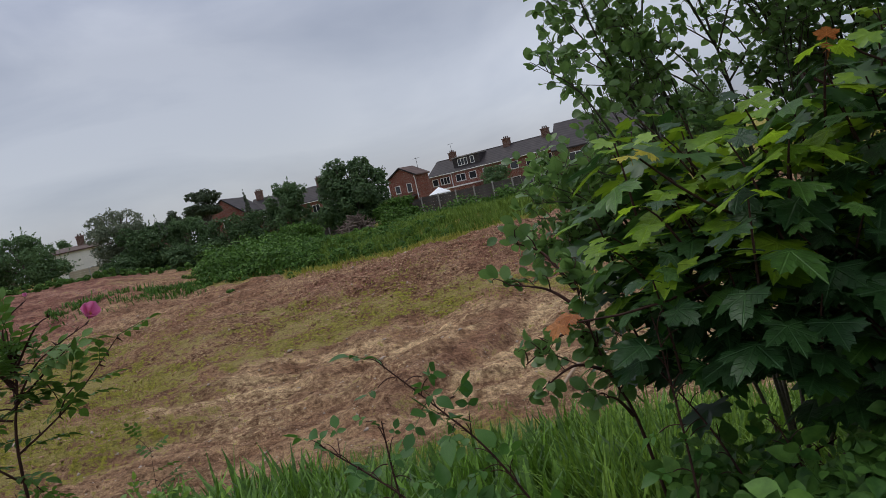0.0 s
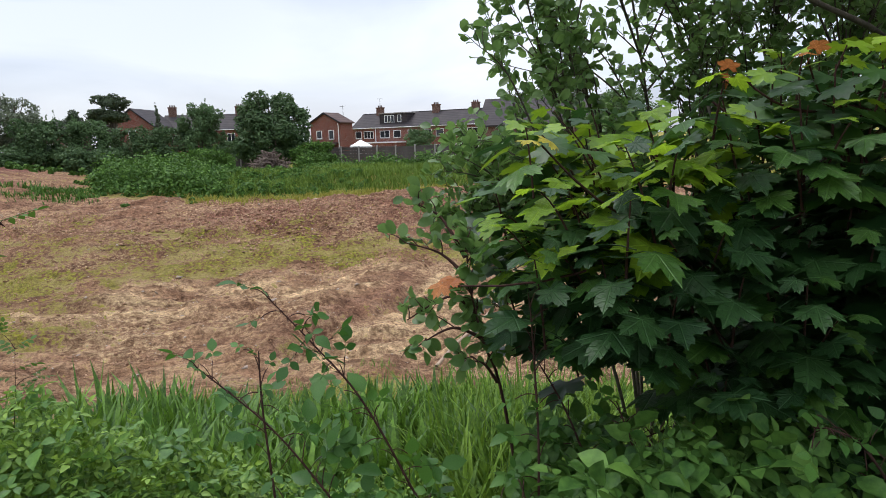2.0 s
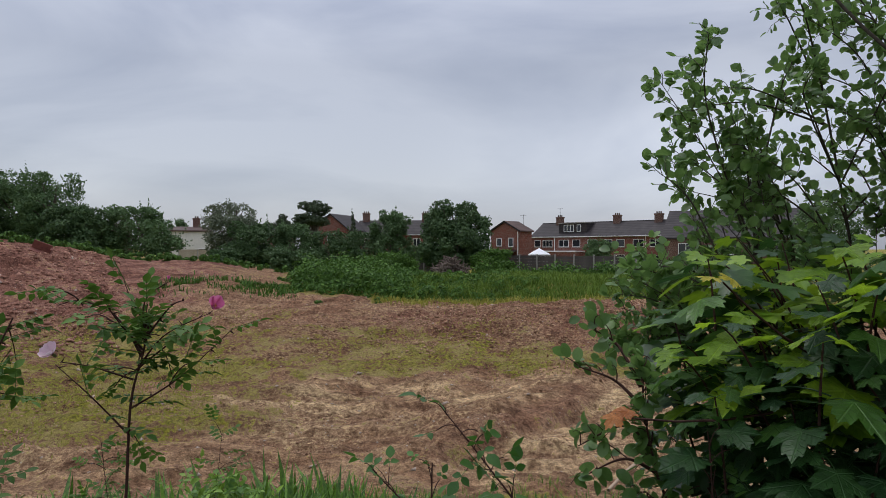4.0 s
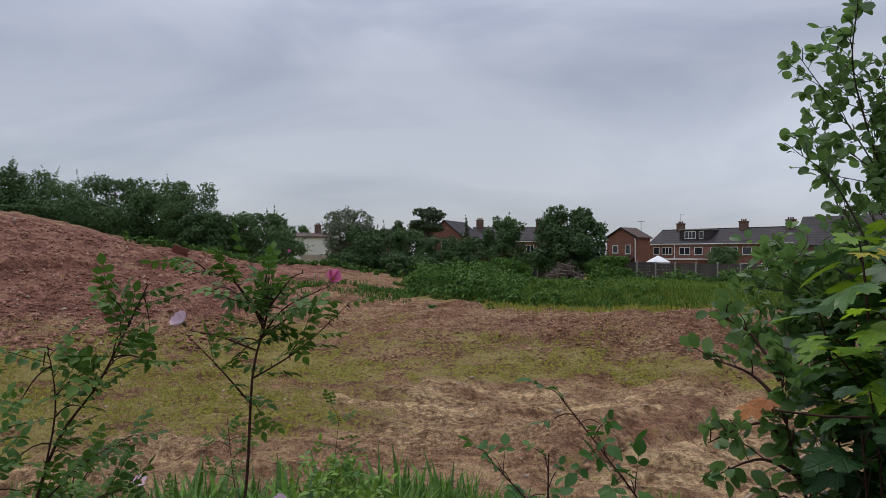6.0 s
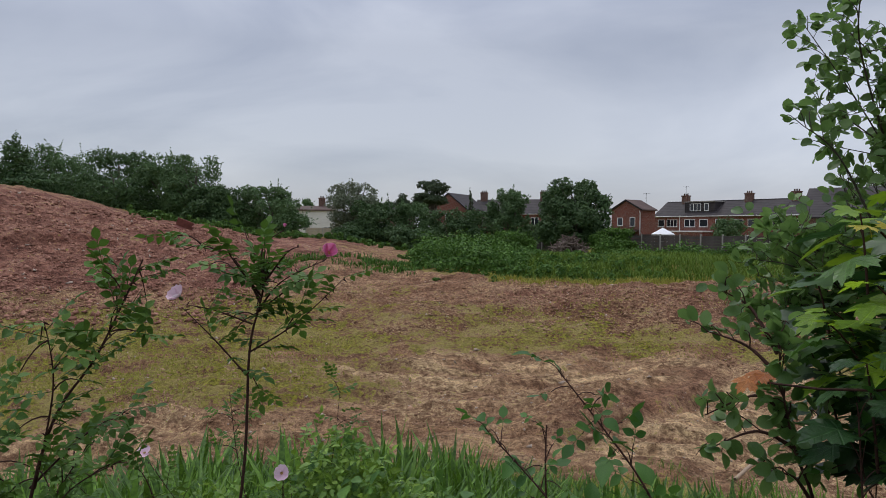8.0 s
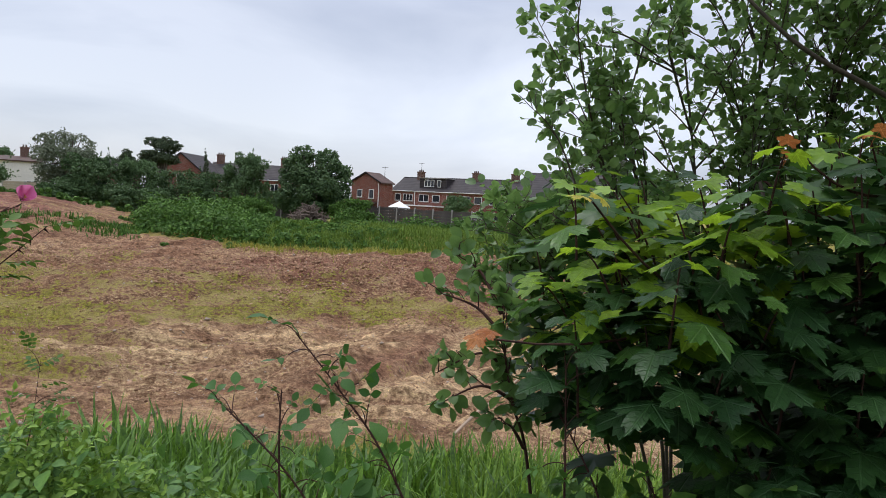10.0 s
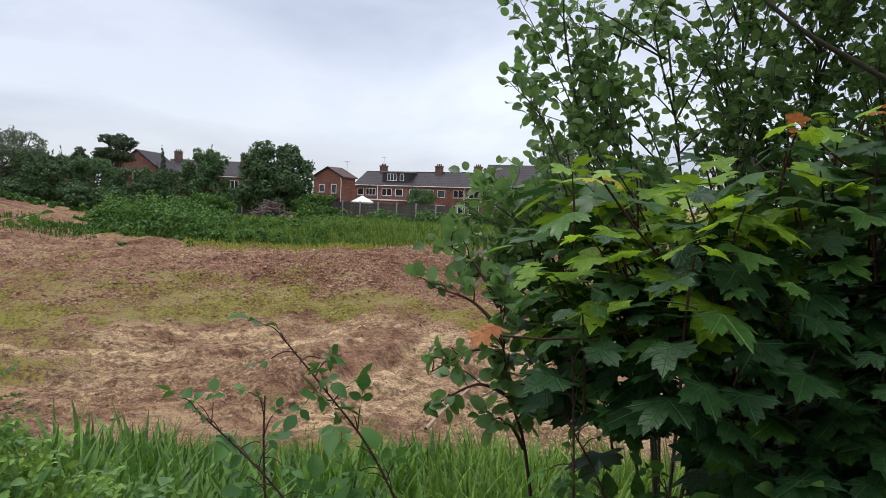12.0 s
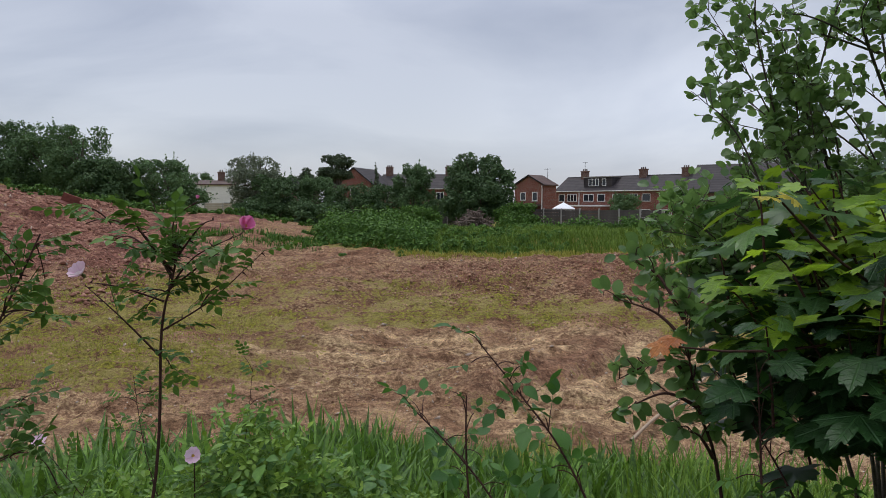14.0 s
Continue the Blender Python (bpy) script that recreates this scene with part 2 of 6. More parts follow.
def bark_material(name, a, b, scale=18.0):
    n = Nodes(name)
    f, g = n.noise(scale, 5), n.noise(scale * 4, 3)
    n.bump(f, 0.6, 0.006)
    return n.done(n.mix(0.4, n.ramp(f, [(0.3, a), (0.7, b)]), n.ramp(g, [(0.3, a), (0.7, b)])), 0.85, 0.25)


M_GROUND = ground_material()
M_BRICK = brick_material("red_brick", (0.225, 0.066, 0.045), (0.150, 0.046, 0.034))
M_BRICK_DARK = brick_material("brown_brick", (0.15, 0.07, 0.05), (0.10, 0.05, 0.04))
M_RENDER = plain("cream_render", (0.68, 0.66, 0.60), 0.9, 0.1, 0.6)
M_SLATE = roof_material("slate", (0.030, 0.025, 0.026), (0.056, 0.047, 0.046))
M_TILE = roof_material("clay_tile", (0.07, 0.042, 0.035), (0.115, 0.072, 0.058))
M_WHITE = plain("white_plastic", (0.78, 0.78, 0.76), 0.45, 0.05, 1.0)
M_GLASS = glass_material()
M_DARK = plain("dark_metal", (0.04, 0.04, 0.042), 0.5, 0.2, 2.0)
M_FENCE = plain("weathered_boards", (0.082, 0.072, 0.066), 0.9, 0.35, 1.6, 0.01)
M_POST = plain("concrete", (0.30, 0.285, 0.26), 0.9, 0.2, 2.0)
M_CANVAS = plain("white_canvas", (0.8, 0.8, 0.8), 0.8, 0.05, 1.0)
M_PALE_BOARD = plain("pale_boards", (0.36, 0.31, 0.23), 0.9, 0.2, 1.5)
M_TRUNK = bark_material("trunk_bark", (0.06, 0.05, 0.04), (0.17, 0.14, 0.11), 4.0)
M_TWIG_RED = bark_material("reddish_cane_bark", (0.030, 0.014, 0.011), (0.085, 0.038, 0.028), 30.0)
M_TWIG_GREEN = bark_material("green_twig_bark", (0.10, 0.11, 0.035), (0.19, 0.19, 0.075), 30.0)
M_TWIG_GREY = bark_material("grey_twig_bark", (0.045, 0.036, 0.028), (0.12, 0.10, 0.075), 30.0)
M_LOG = bark_material("dead_wood", (0.07, 0.05, 0.04), (0.24, 0.185, 0.15), 5.0)
M_STONE = plain("rubble_stone", (0.40, 0.32, 0.25), 0.9, 0.4, 6.0)
M_CLOD = leafy("soil_clod", (0.16, 0.085, 0.05), (0.50, 0.32, 0.20), 0.95, 0.05, 0.0)
M_CLOD_RED = leafy("red_soil_clod", (0.15, 0.068, 0.046), (0.44, 0.24, 0.17), 0.95, 0.05, 0.0)
M_RUST = plain("rusty_red_board", (0.16, 0.055, 0.04), 0.8, 0.4, 5.0)
M_PIPE = plain("buff_pipe", (0.33, 0.24, 0.16), 0.7, 0.25, 8.0)
L_OAK = leafy("broadleaf_foliage", (0.045, 0.098, 0.034), (0.17, 0.265, 0.105), 0.6, 0.2, 0.15, patch=0.8)
L_DARK = leafy("dark_foliage", (0.030, 0.070, 0.026), (0.125, 0.20, 0.072), 0.6, 0.2, 0.12, patch=0.8)
L_SILVER = leafy("silvery_foliage", (0.1, 0.13, 0.08), (0.26, 0.29, 0.19), 0.7, 0.12, 0.12, patch=0.4)
L_PINE = leafy("pine_needles", (0.040, 0.062, 0.032), (0.105, 0.14, 0.070), 0.7, 0.2, 0.1, patch=0.5)
L_HEDGE = leafy("bramble_thicket_leaves", (0.012, 0.048, 0.008), (0.15, 0.28, 0.048), 0.65, 0.15, 0.12, patch=0.55)
L_GRASS = leafy("grass_blades", (0.022, 0.070, 0.008), (0.27, 0.43, 0.05), 0.6, 0.2, 0.15, patch=1.4, skew=0.4)
L_BANK = leafy("bank_grass_blades", (0.042, 0.095, 0.012), (0.215, 0.305, 0.05), 0.65, 0.1, 0.15, patch=0.5)
L_REED = leafy("reed_grass_blades", (0.009, 0.042, 0.007), (0.24, 0.44, 0.05), 0.45, 0.4, 0.12, patch=1.8, skew=0.33)
L_WEED = leafy("weed_leaves", (0.020, 0.072, 0.010), (0.32, 0.49, 0.06), 0.55, 0.25, 0.15, patch=2.6, skew=0.34)
L_YGRASS = leafy("yellowing_grass", (0.15, 0.16, 0.022), (0.41, 0.39, 0.075), 0.6, 0.2, 0.25, patch=0.6)
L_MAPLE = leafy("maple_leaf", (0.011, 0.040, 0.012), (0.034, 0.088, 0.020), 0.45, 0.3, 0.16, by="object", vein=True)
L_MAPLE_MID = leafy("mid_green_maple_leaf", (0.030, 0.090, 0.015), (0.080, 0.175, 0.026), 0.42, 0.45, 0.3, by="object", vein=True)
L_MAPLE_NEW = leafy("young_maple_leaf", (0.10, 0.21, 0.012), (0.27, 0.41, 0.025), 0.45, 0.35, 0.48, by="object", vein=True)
L_MAPLE_RED = leafy("red_young_maple_leaf", (0.30, 0.085, 0.028), (0.50, 0.20, 0.06), 0.5, 0.3, 0.35, by="object", vein=True)
L_MAPLE_YEL = leafy("yellow_maple_leaf", (0.42, 0.36, 0.04), (0.55, 0.48, 0.06), 0.5, 0.3, 0.35, by="object", vein=True)
L_SALLOW = leafy("sallow_leaf", (0.040, 0.105, 0.024), (0.19, 0.31, 0.085), 0.42, 0.45, 0.4, by="object")
L_SALLOW_REST = leafy("sallow_leaf_mass", (0.040, 0.105, 0.024), (0.19, 0.31, 0.085), 0.42, 0.45, 0.4)
L_ROSE = leafy("rose_leaf", (0.028, 0.08, 0.012), (0.125, 0.225, 0.035), 0.55, 0.2, 0.22, by="object")
L_BRAMBLE = leafy("bramble_leaf", (0.020, 0.075, 0.014), (0.10, 0.225, 0.036), 0.5, 0.3, 0.25, by="object")
P_PINK = leafy("deep_pink_petal", (0.60, 0.13, 0.30), (0.78, 0.26, 0.46), 0.6, 0.2, 0.3, by="object")
P_PALE = leafy("pale_pink_petal", (0.66, 0.42, 0.54), (0.84, 0.62, 0.72), 0.6, 0.2, 0.3, by="object")
M_STAMEN = plain("stamen_yellow", (0.55, 0.38, 0.05), 0.7, 0.2, 20.0)

# ---------------- mesh helpers ----------------
rng = np.random.default_rng(7)


def raw_mesh(name, verts, faces, mats=(), smooth=False):
    me = bpy.data.meshes.new(name)
    verts = np.asarray(verts, float)
    if isinstance(faces, np.ndarray):
        k = faces.shape[1]
        me.vertices.add(len(verts))
        me.vertices.foreach_set("co", verts.ravel())
        me.loops.add(faces.size)
        me.loops.foreach_set("vertex_index", faces.ravel().astype(np.int32))
        me.polygons.add(len(faces))
        me.polygons.foreach_set("loop_start", np.arange(0, faces.size, k, dtype=np.int32))
        me.update(calc_edges=True)
    else:
        me.from_pydata([tuple(v) for v in verts], [], faces)
    for m in mats:
        me.materials.append(m)
    if smooth:
        me.polygons.foreach_set("use_smooth", np.ones(len(me.polygons), bool))
    me.update()
    return me


def mesh_of(name, bm, mat):
    me = bpy.data.meshes.new(name)
    bm.to_mesh(me)
    bm.free()
    me.materials.append(mat)
    return me


def thing(name, m, label, category, group=""):
    ob = new(name)
    ob.empty_display_size = 0.1
    ob.matrix_basis = m
    return tagged(ob, label, category, group)


def under(name, me, parent, m=None, label=""):
    """A mesh as a part; m is in the parent's own space."""
    ob = new(name, me)
    ob.parent = parent
    if m is not None:
        ob.matrix_basis = m
    return tagged(ob, label) if label else ob


def part(name, bm, mat, parent, label=""):
    return under(name, mesh_of(name, bm, mat), parent, None, label)


def box(bm, x0, x1, y0, y1, z0, z1, bevel=0.0):
    r = bmesh.ops.create_cube(bm, size=1.0)
    for v in r["verts"]:
        v.co = Vector(((x0 + x1) / 2 + v.co.x * (x1 - x0), (y0 + y1) / 2 + v.co.y * (y1 - y0), (z0 + z1) / 2 + v.co.z * (z1 - z0)))
    if bevel:
        es = list({e for v in r["verts"] for e in v.link_edges})
        bmesh.ops.bevel(bm, geom=es, offset=bevel, segments=1, affect="EDGES")
    return bm


def boxed(*a, **k):
    return box(bmesh.new(), *a, **k)


def tube(points, radii, sides=6):
    """Vertices and quads of a tapering tube along points."""
    pts = np.asarray(points, float)
    radii = np.broadcast_to(np.asarray(radii, float), len(pts))
    d = np.gradient(pts, axis=0)
    d /= np.linalg.norm(d, axis=1, keepdims=True) + 1e-9
    ref = np.array([0.3, 0.9, 0.2]) if abs(d[0] @ [0, 0, 1]) > 0.8 else np.array([0, 0, 1.0])
    u = np.cross(d, ref)
    u /= np.linalg.norm(u, axis=1, keepdims=True) + 1e-9
    v = np.cross(d, u)
    a = np.linspace(0, 2 * np.pi, sides, endpoint=False)
    ring = u[:, None] * np.cos(a)[None, :, None] + v[:, None] * np.sin(a)[None, :, None]
    verts = (pts[:, None] + ring * radii[:, None, None]).reshape(-1, 3)
    i, j = np.meshgrid(np.arange(len(pts) - 1), np.arange(sides), indexing="ij")
    a0, a1 = (i * sides + j).ravel(), (i * sides + (j + 1) % sides).ravel()
    return verts, np.stack([a0, a1, a1 + sides, a0 + sides], 1)


def joined(pieces):
    vs, fs, n = [], [], 0
    for v, f in pieces:
        vs.append(v)
        fs.append(f + n)
        n += len(v)
    return np.concatenate(vs), np.concatenate(fs)


def bowed(a, b, bow, n=8):
    """A gently bent line from a to b; bow is the sideways offset at its middle."""
    t = np.linspace(0, 1, n)[:, None]
    return np.asarray(a) * (1 - t) + np.asarray(b) * t + np.asarray(bow) * (4 * t * (1 - t))


def spline(keys, n=24):
    """A smooth line through a few points."""
    k = np.asarray(keys, float)
    s = np.linspace(0, len(k) - 1, n)
    out = []
    for v in s:
        i = min(int(v), len(k) - 2)
        f = v - i
        p0, p1, p2, p3 = k[max(i - 1, 0)], k[i], k[i + 1], k[min(i + 2, len(k) - 1)]
        out.append(0.5 * ((2 * p1) + (-p0 + p2) * f + (2 * p0 - 5 * p1 + 4 * p2 - p3) * f * f + (-p0 + 3 * p1 - 3 * p2 + p3) * f**3))
    return np.array(out)


def unit(v):
    return v / (np.linalg.norm(v, axis=-1, keepdims=True) + 1e-9)


def leaf_cards(centres, size, lean, aspect=1.5, fold=0.25, rs=rng):
    """Small folded leaves: two quads each, bent along the middle rib."""
    n = len(centres)
    nor = unit(lean)
    r = unit(rs.normal(size=(n, 3)))
    u = unit(np.cross(nor, r))
    v = np.cross(nor, u)
    s = np.broadcast_to(size, n)[:, None]
    tip, tail = centres + u * s * aspect * 0.5, centres - u * s * aspect * 0.5
    l, rr = centres + v * s * 0.5 + nor * s * fold, centres - v * s * 0.5 + nor * s * fold
    verts = np.stack([tail, l, tip, rr], 1).reshape(-1, 3)
    k = np.arange(n)[:, None] * 4
    faces = np.concatenate([k + [0, 1, 2], k + [0, 2, 3]], 1).reshape(-1, 3)
    return verts, faces


def blades(base, heading, length, width, bend, lean, nseg=4):
    """Grass blades: tapering strips that rise and arch over."""
    n = len(base)
    t = np.linspace(0, 1, nseg + 1)
    h = np.stack([np.cos(heading), np.sin(heading), 0 * heading], 1)
    side = np.stack([-np.sin(heading), np.cos(heading), 0 * heading], 1)
    ang = lean[:, None] + bend[:, None] * t[None] ** 1.6
    step = (length / nseg)[:, None]
    hx = np.cumsum(np.sin(ang) * step, 1) - np.sin(ang[:, :1]) * step
    hz = np.cumsum(np.cos(ang) * step, 1) - np.cos(ang[:, :1]) * step
    mid = base[:, None] + h[:, None] * hx[..., None] + np.array([0, 0, 1.0]) * hz[..., None]
    w = width[:, None] * np.where(t < 0.5, 0.75 + t * 0.5, (1 - t ** 3.2) ** 0.8 * 1.0 + 0.02)[None] * 0.5
    verts = np.stack([mid - side[:, None] * w[..., None], mid + side[:, None] * w[..., None]], 2).reshape(-1, 3)
    k = (np.arange(n) * (nseg + 1) * 2)[:, None, None]
    j = (np.arange(nseg) * 2)[None, :, None]
    faces = (k + j + np.array([0, 1, 3, 2])).reshape(-1, 4)
    return verts, faces


def stuff(name, vf, mat, label, category):
    return tagged(new(name, raw_mesh(name, *vf, [mat])), label, category, kind="stuff")


# ---------------- ground ----------------


def _hash(ix, iy, s):
    v = np.sin(ix * 127.1 + iy * 311.7 + s * 74.7) * 43758.5453
    return v - np.floor(v)


def vnoise(x, y, s=0):
    ix, iy = np.floor(x), np.floor(y)
    fx, fy = x - ix, y - iy
    fx, fy = fx * fx * (3 - 2 * fx), fy * fy * (3 - 2 * fy)
    a, b = _hash(ix, iy, s), _hash(ix + 1, iy, s)
    c, d = _hash(ix, iy + 1, s), _hash(ix + 1, iy + 1, s)
    return (a + (b - a) * fx) * (1 - fy) + (c + (d - c) * fx) * fy


def fbm(x, y, s=0, octs=4):
    out, amp, tot = 0, 1.0, 0
    for o in range(octs):
        out = out + amp * vnoise(x * 2**o, y * 2**o, s + o * 3)
        tot += amp
        amp *= 0.5
    return out / tot - 0.5


def sstep(a, b, v):
    t = np.clip((v - a) / (b - a), 0, 1)
    return t * t * (3 - 2 * t)


SITE_D = [0, 1.2, 3, 6, 9, 12.0, 14, 18, 23, 29, 34, 38, 44, 50, 62, 85, 160, 400, 3000]
SITE_MID = [0, 0, -0.25, -0.95, -1.85, -2.75, -2.9, -2.95, -2.8, -1.95, -1.2, -1.15, -0.55, -0.45, -0.6, -1.2, -1.2, -1.0, 2]
SITE_LEFT = [0, 0, -0.25, -0.95, -1.85, -2.7, -2.8, -2.75, -2.6, -2.35, -1.7, -1.0, 0.0, 0.65, 0.85, 0.0, -0.8, -1.0, 2]


def rut_line(x, y):
    """Counts the wheel tracks across: they run level on one side and swing uphill on the other."""
    swing = sstep(0.5, 4.5, x)
    across = -0.66 * (x - 3.3) + 0.75 * (y - 16.3)
    return (y - 16.3) * (1 - swing) + across * swing + 0.9 * fbm(x * 0.15, y * 0.2, 4) + 0.25 * fbm(x * 0.8, y * 0.8, 14)


def ground_z(x, y):
    """Height of the ground: a grassy bank that falls to a dug-out site, which climbs again to the gardens."""
    x, y = np.asarray(x, float), np.asarray(y, float)
    d, a = np.hypot(x, y), np.degrees(np.arctan2(x, y))
    left = 1 - sstep(-19, -9, a + 2.5 * fbm(x * 0.1, y * 0.1, 5))
    mid_z, left_z = np.interp(d, SITE_D, SITE_MID), np.interp(d, SITE_D, SITE_LEFT)
    z = mid_z * (1 - left) + left_z * left
    # behind the camera and far to the sides the bank goes on level
    front = 1 - sstep(70, 105, np.abs(a))
    z = z * front + (1 - front) * (-0.15)
    # tall spoil heap on one side, lower heap in the middle
    hx, hy = (x + 43) / 11.2, (y - 43) / 11.5
    z = z + 4.0 * np.exp(-0.5 * (hx * hx + hy * hy) ** 1.25)
    e = np.exp(-0.5 * (((x - 4.6) / 6.6) ** 2 + ((y - 31) / 2.4) ** 2) ** 2.2)
    z = z + 0.62 * e
    # the wheel-track fan lies between two steps in the soil
    f = y - 13.8 - 1.28 * x + 0.8 * fbm(x * 0.5, y * 0.5, 15)
    z = z + 0.42 * sstep(0.3, 1.3, f) * (1 - sstep(2.5, 6.5, f)) * sstep(-1.5, 1.0, x) * (1 - sstep(3.5, 6.0, x))
    z = z - 0.22 * (1 - sstep(-3.9, -2.8, f)) * sstep(1.5, 3.0, x) * (1 - sstep(7.0, 10.0, x)) * sstep(10.5, 12.5, d)
    z = z + 0.35 * np.exp(-0.5 * (((x + 7.5) / 2.6) ** 2 + ((y - 28) / 1.2) ** 2))
    dirt = sstep(11, 13.5, d) * (1 - sstep(40, 52, d)) * front
    z = z + dirt * (0.65 * fbm(x * 0.22, y * 0.3, 1) + 0.5 * fbm(x * 0.6, y * 0.95, 2, 4) + 0.13 * fbm(x * 3.1, y * 3.1, 9, 3))
    # coarse lumps where soil has been tipped
    lumpy = np.maximum(np.clip(e * 1.3, 0, 1), sstep(0.02, 0.2, np.exp(-0.5 * (hx * hx + hy * hy) ** 1.25)))
    z = z + lumpy * front * (0.30 * fbm(x * 1.3, y * 1.3, 31, 3) + 0.14 * np.abs(fbm(x * 3.3, y * 3.3, 33, 2)))
    # dug soil breaks into ridges and hollows
    z = z + dirt * (0.22 * (0.12 - np.abs(fbm(x * 0.9, y * 1.4, 41, 3))) + 0.10 * fbm(x * 1.9, y * 2.3, 43, 3)) * (0.5 + 1.2 * vnoise(x * 0.25, y * 0.25, 45))
    # a ledge cut along the tall heap
    heap = sstep(0.03, 0.15, np.exp(-0.5 * (hx * hx + hy * hy) ** 1.25))
    z = z + heap * 0.34 * (sstep(0.72, 0.98, z) - sstep(0.98, 2.3, z))
    # ruts left by wheels
    rut = np.sin(rut_line(x, y) * 2 * np.pi / 1.05) * sstep(13.5, 15, d) * (1 - sstep(20.5, 23.5, d))
    z = z + 0.07 * rut * (0.4 + 1.2 * vnoise(x * 0.35, y * 0.5, 8))
    z = z + (1 - dirt) * 0.10 * fbm(x * 0.5, y * 0.5, 3) * sstep(1.0, 4.0, d) * np.clip(d / 12, 0.3, 6)
    return z


def gz(x, y):
    return float(ground_z(np.array([x]), np.array([y]))[0])


def build_ground():
    fine = np.arange(-62, 62.01, 0.22)
    coarse = np.arange(62 + 4, 360 - 62 - 1, 6.0)
    az = np.radians(np.concatenate([fine, coarse]))
    dist = np.concatenate([[0.0002, 0.15, 0.5, 1.0], np.arange(1.5, 12, 0.3), np.arange(12, 50, 0.16), np.geomspace(50, 110, 40)[1:], np.geomspace(110, 3800, 28)[1:]])
    A, D = np.meshgrid(az, dist, indexing="ij")
    x, y = D * np.sin(A), D * np.cos(A)
    z = ground_z(x, y)
    verts = np.stack([x, y, z], -1).reshape(-1, 3)
    na, nd = A.shape
    i, j = np.meshgrid(np.arange(na), np.arange(nd - 1), indexing="ij")
    a0, a1 = (i * nd + j).ravel(), (((i + 1) % na) * nd + j).ravel()
    quads = np.stack([a0, a0 + 1, a1 + 1, a1], 1)
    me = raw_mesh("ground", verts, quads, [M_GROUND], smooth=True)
    x, y = verts[:, 0], verts[:, 1]
    d, a = np.hypot(x, y), np.degrees(np.arctan2(x, y))
    n1, n2 = fbm(x * 0.18, y * 0.18, 21), fbm(x * 0.7, y * 0.7, 22)
    dirt = sstep(11.5, 13, d + 1.5 * n2) * (1 - sstep(0, 2.5, d + 3 * n1 - 37 - 0.24 * np.clip(-a - 4, 0, 20) ** 1.35)) * (1 - sstep(60, 80, np.abs(a)))
    side = 1 - sstep(-22, -8, a + 14 * n2)
    ramp_side = 1 - sstep(-12.6, -10.8, a + 3 * n2)
    dirt = np.maximum(dirt, ramp_side * sstep(12, 13, d) * (1 - sstep(58, 66, d + 4 * n1)) * (1 - sstep(60, 80, np.abs(a))))
    n3 = fbm(x * 0.22, y * 0.5, 23)
    f = y - 13.8 - 1.28 * x + 0.8 * fbm(x * 0.5, y * 0.5, 15)
    # reddish soil of the tall spoil heap, down to its foot
    mound = sstep(-0.9, 0.9, y - np.maximum(26, 28 + 0.65 * (x + 22)) + 4 * n2) * (1 - sstep(-15.5, -11.5, x + 7 * n2)) * (1 - sstep(54, 60, d)) * (1 - sstep(55, 75, np.abs(a)))
    patch = sstep(23.0, 24.5, d + 3 * n2) * (1 - sstep(29, 31, d + 3 * n1)) * (0.64 + 1.9 * n3 + 1.2 * n2)
    patch = np.maximum(patch, side * sstep(16, 19, d + 3 * n2) * (1 - sstep(31, 35, d + 5 * n2)) * (0.90 + 2.4 * n3 + 1.3 * n2))
    patch = np.maximum(patch, side * sstep(41, 46, d) * sstep(-27, -22, a) * (0.36 + 1.2 * n3))
    patch = patch * (1 - mound)
    # freshly tipped dark soil along the top of the middle heap, with turf regrowing below it
    tipped = np.exp(-((((x - 2.5) / 7.2) ** 2 + ((y - 30.7) / 2.1) ** 2) ** 1.5)) + np.exp(-((((x - 8.2) / 3.4) ** 2 + ((y - 28.2) / 3.2) ** 2) ** 1.5))
    tipped = np.clip(tipped * (0.9 + 1.4 * n2), 0, 1)
    regrow = np.exp(-(((x - 2.4) / 2.4) ** 2 + ((y - 25.6) / 1.3) ** 2)) + 0.85 * np.exp(-(((x + 3.9) / 2.4) ** 2 + ((y - 25.9) / 1.1) ** 2)) + 0.8 * np.exp(-(((x + 9.5) / 3.0) ** 2 + ((y - 25.5) / 1.2) ** 2))
    patch = np.maximum(patch * (1 - 0.8 * tipped), (0.6 + 0.9 * n2) * regrow)
    green = np.clip(1 - dirt + dirt * np.clip(patch, 0, 0.70), 0, 1)
    # pale dried tracks: a band along the foot of the heap and a fan that swings uphill
    line = rut_line(x, y) * 2 * np.pi
    wheel = 0.8 + 0.3 * np.sin(line / 1.05) + 0.25 * np.sin(line / 0.43 + 1.0)
    band = sstep(19.3, 20.6, d + 2 * n2) * (1 - sstep(22.3, 24.2, d + 3 * n1)) * (0.95 + 0.8 * n2)
    fan = sstep(-3.3, -2.6, f) * (1 - sstep(0.2, 0.6, f)) * sstep(0.0, 1.5, x) * (1 - sstep(21.5, 23.5, d))
    rest = sstep(13.5, 15, d) * (1 - sstep(20, 22, d)) * np.clip(0.42 + 1.5 * n3, 0, 0.9)
    face = sstep(0.4, 0.9, f) * (1 - sstep(1.6, 2.6, f)) * sstep(-1.0, 0.8, x) * (1 - sstep(4, 6.5, x))
    track = np.maximum(np.maximum(band, rest), fan) * wheel * (1 - 0.85 * face)
    track = np.maximum(track, 0.5 * side * sstep(33, 36, d) * (1 - sstep(39, 44, d)) * (0.6 + n3)) * (1 - mound)
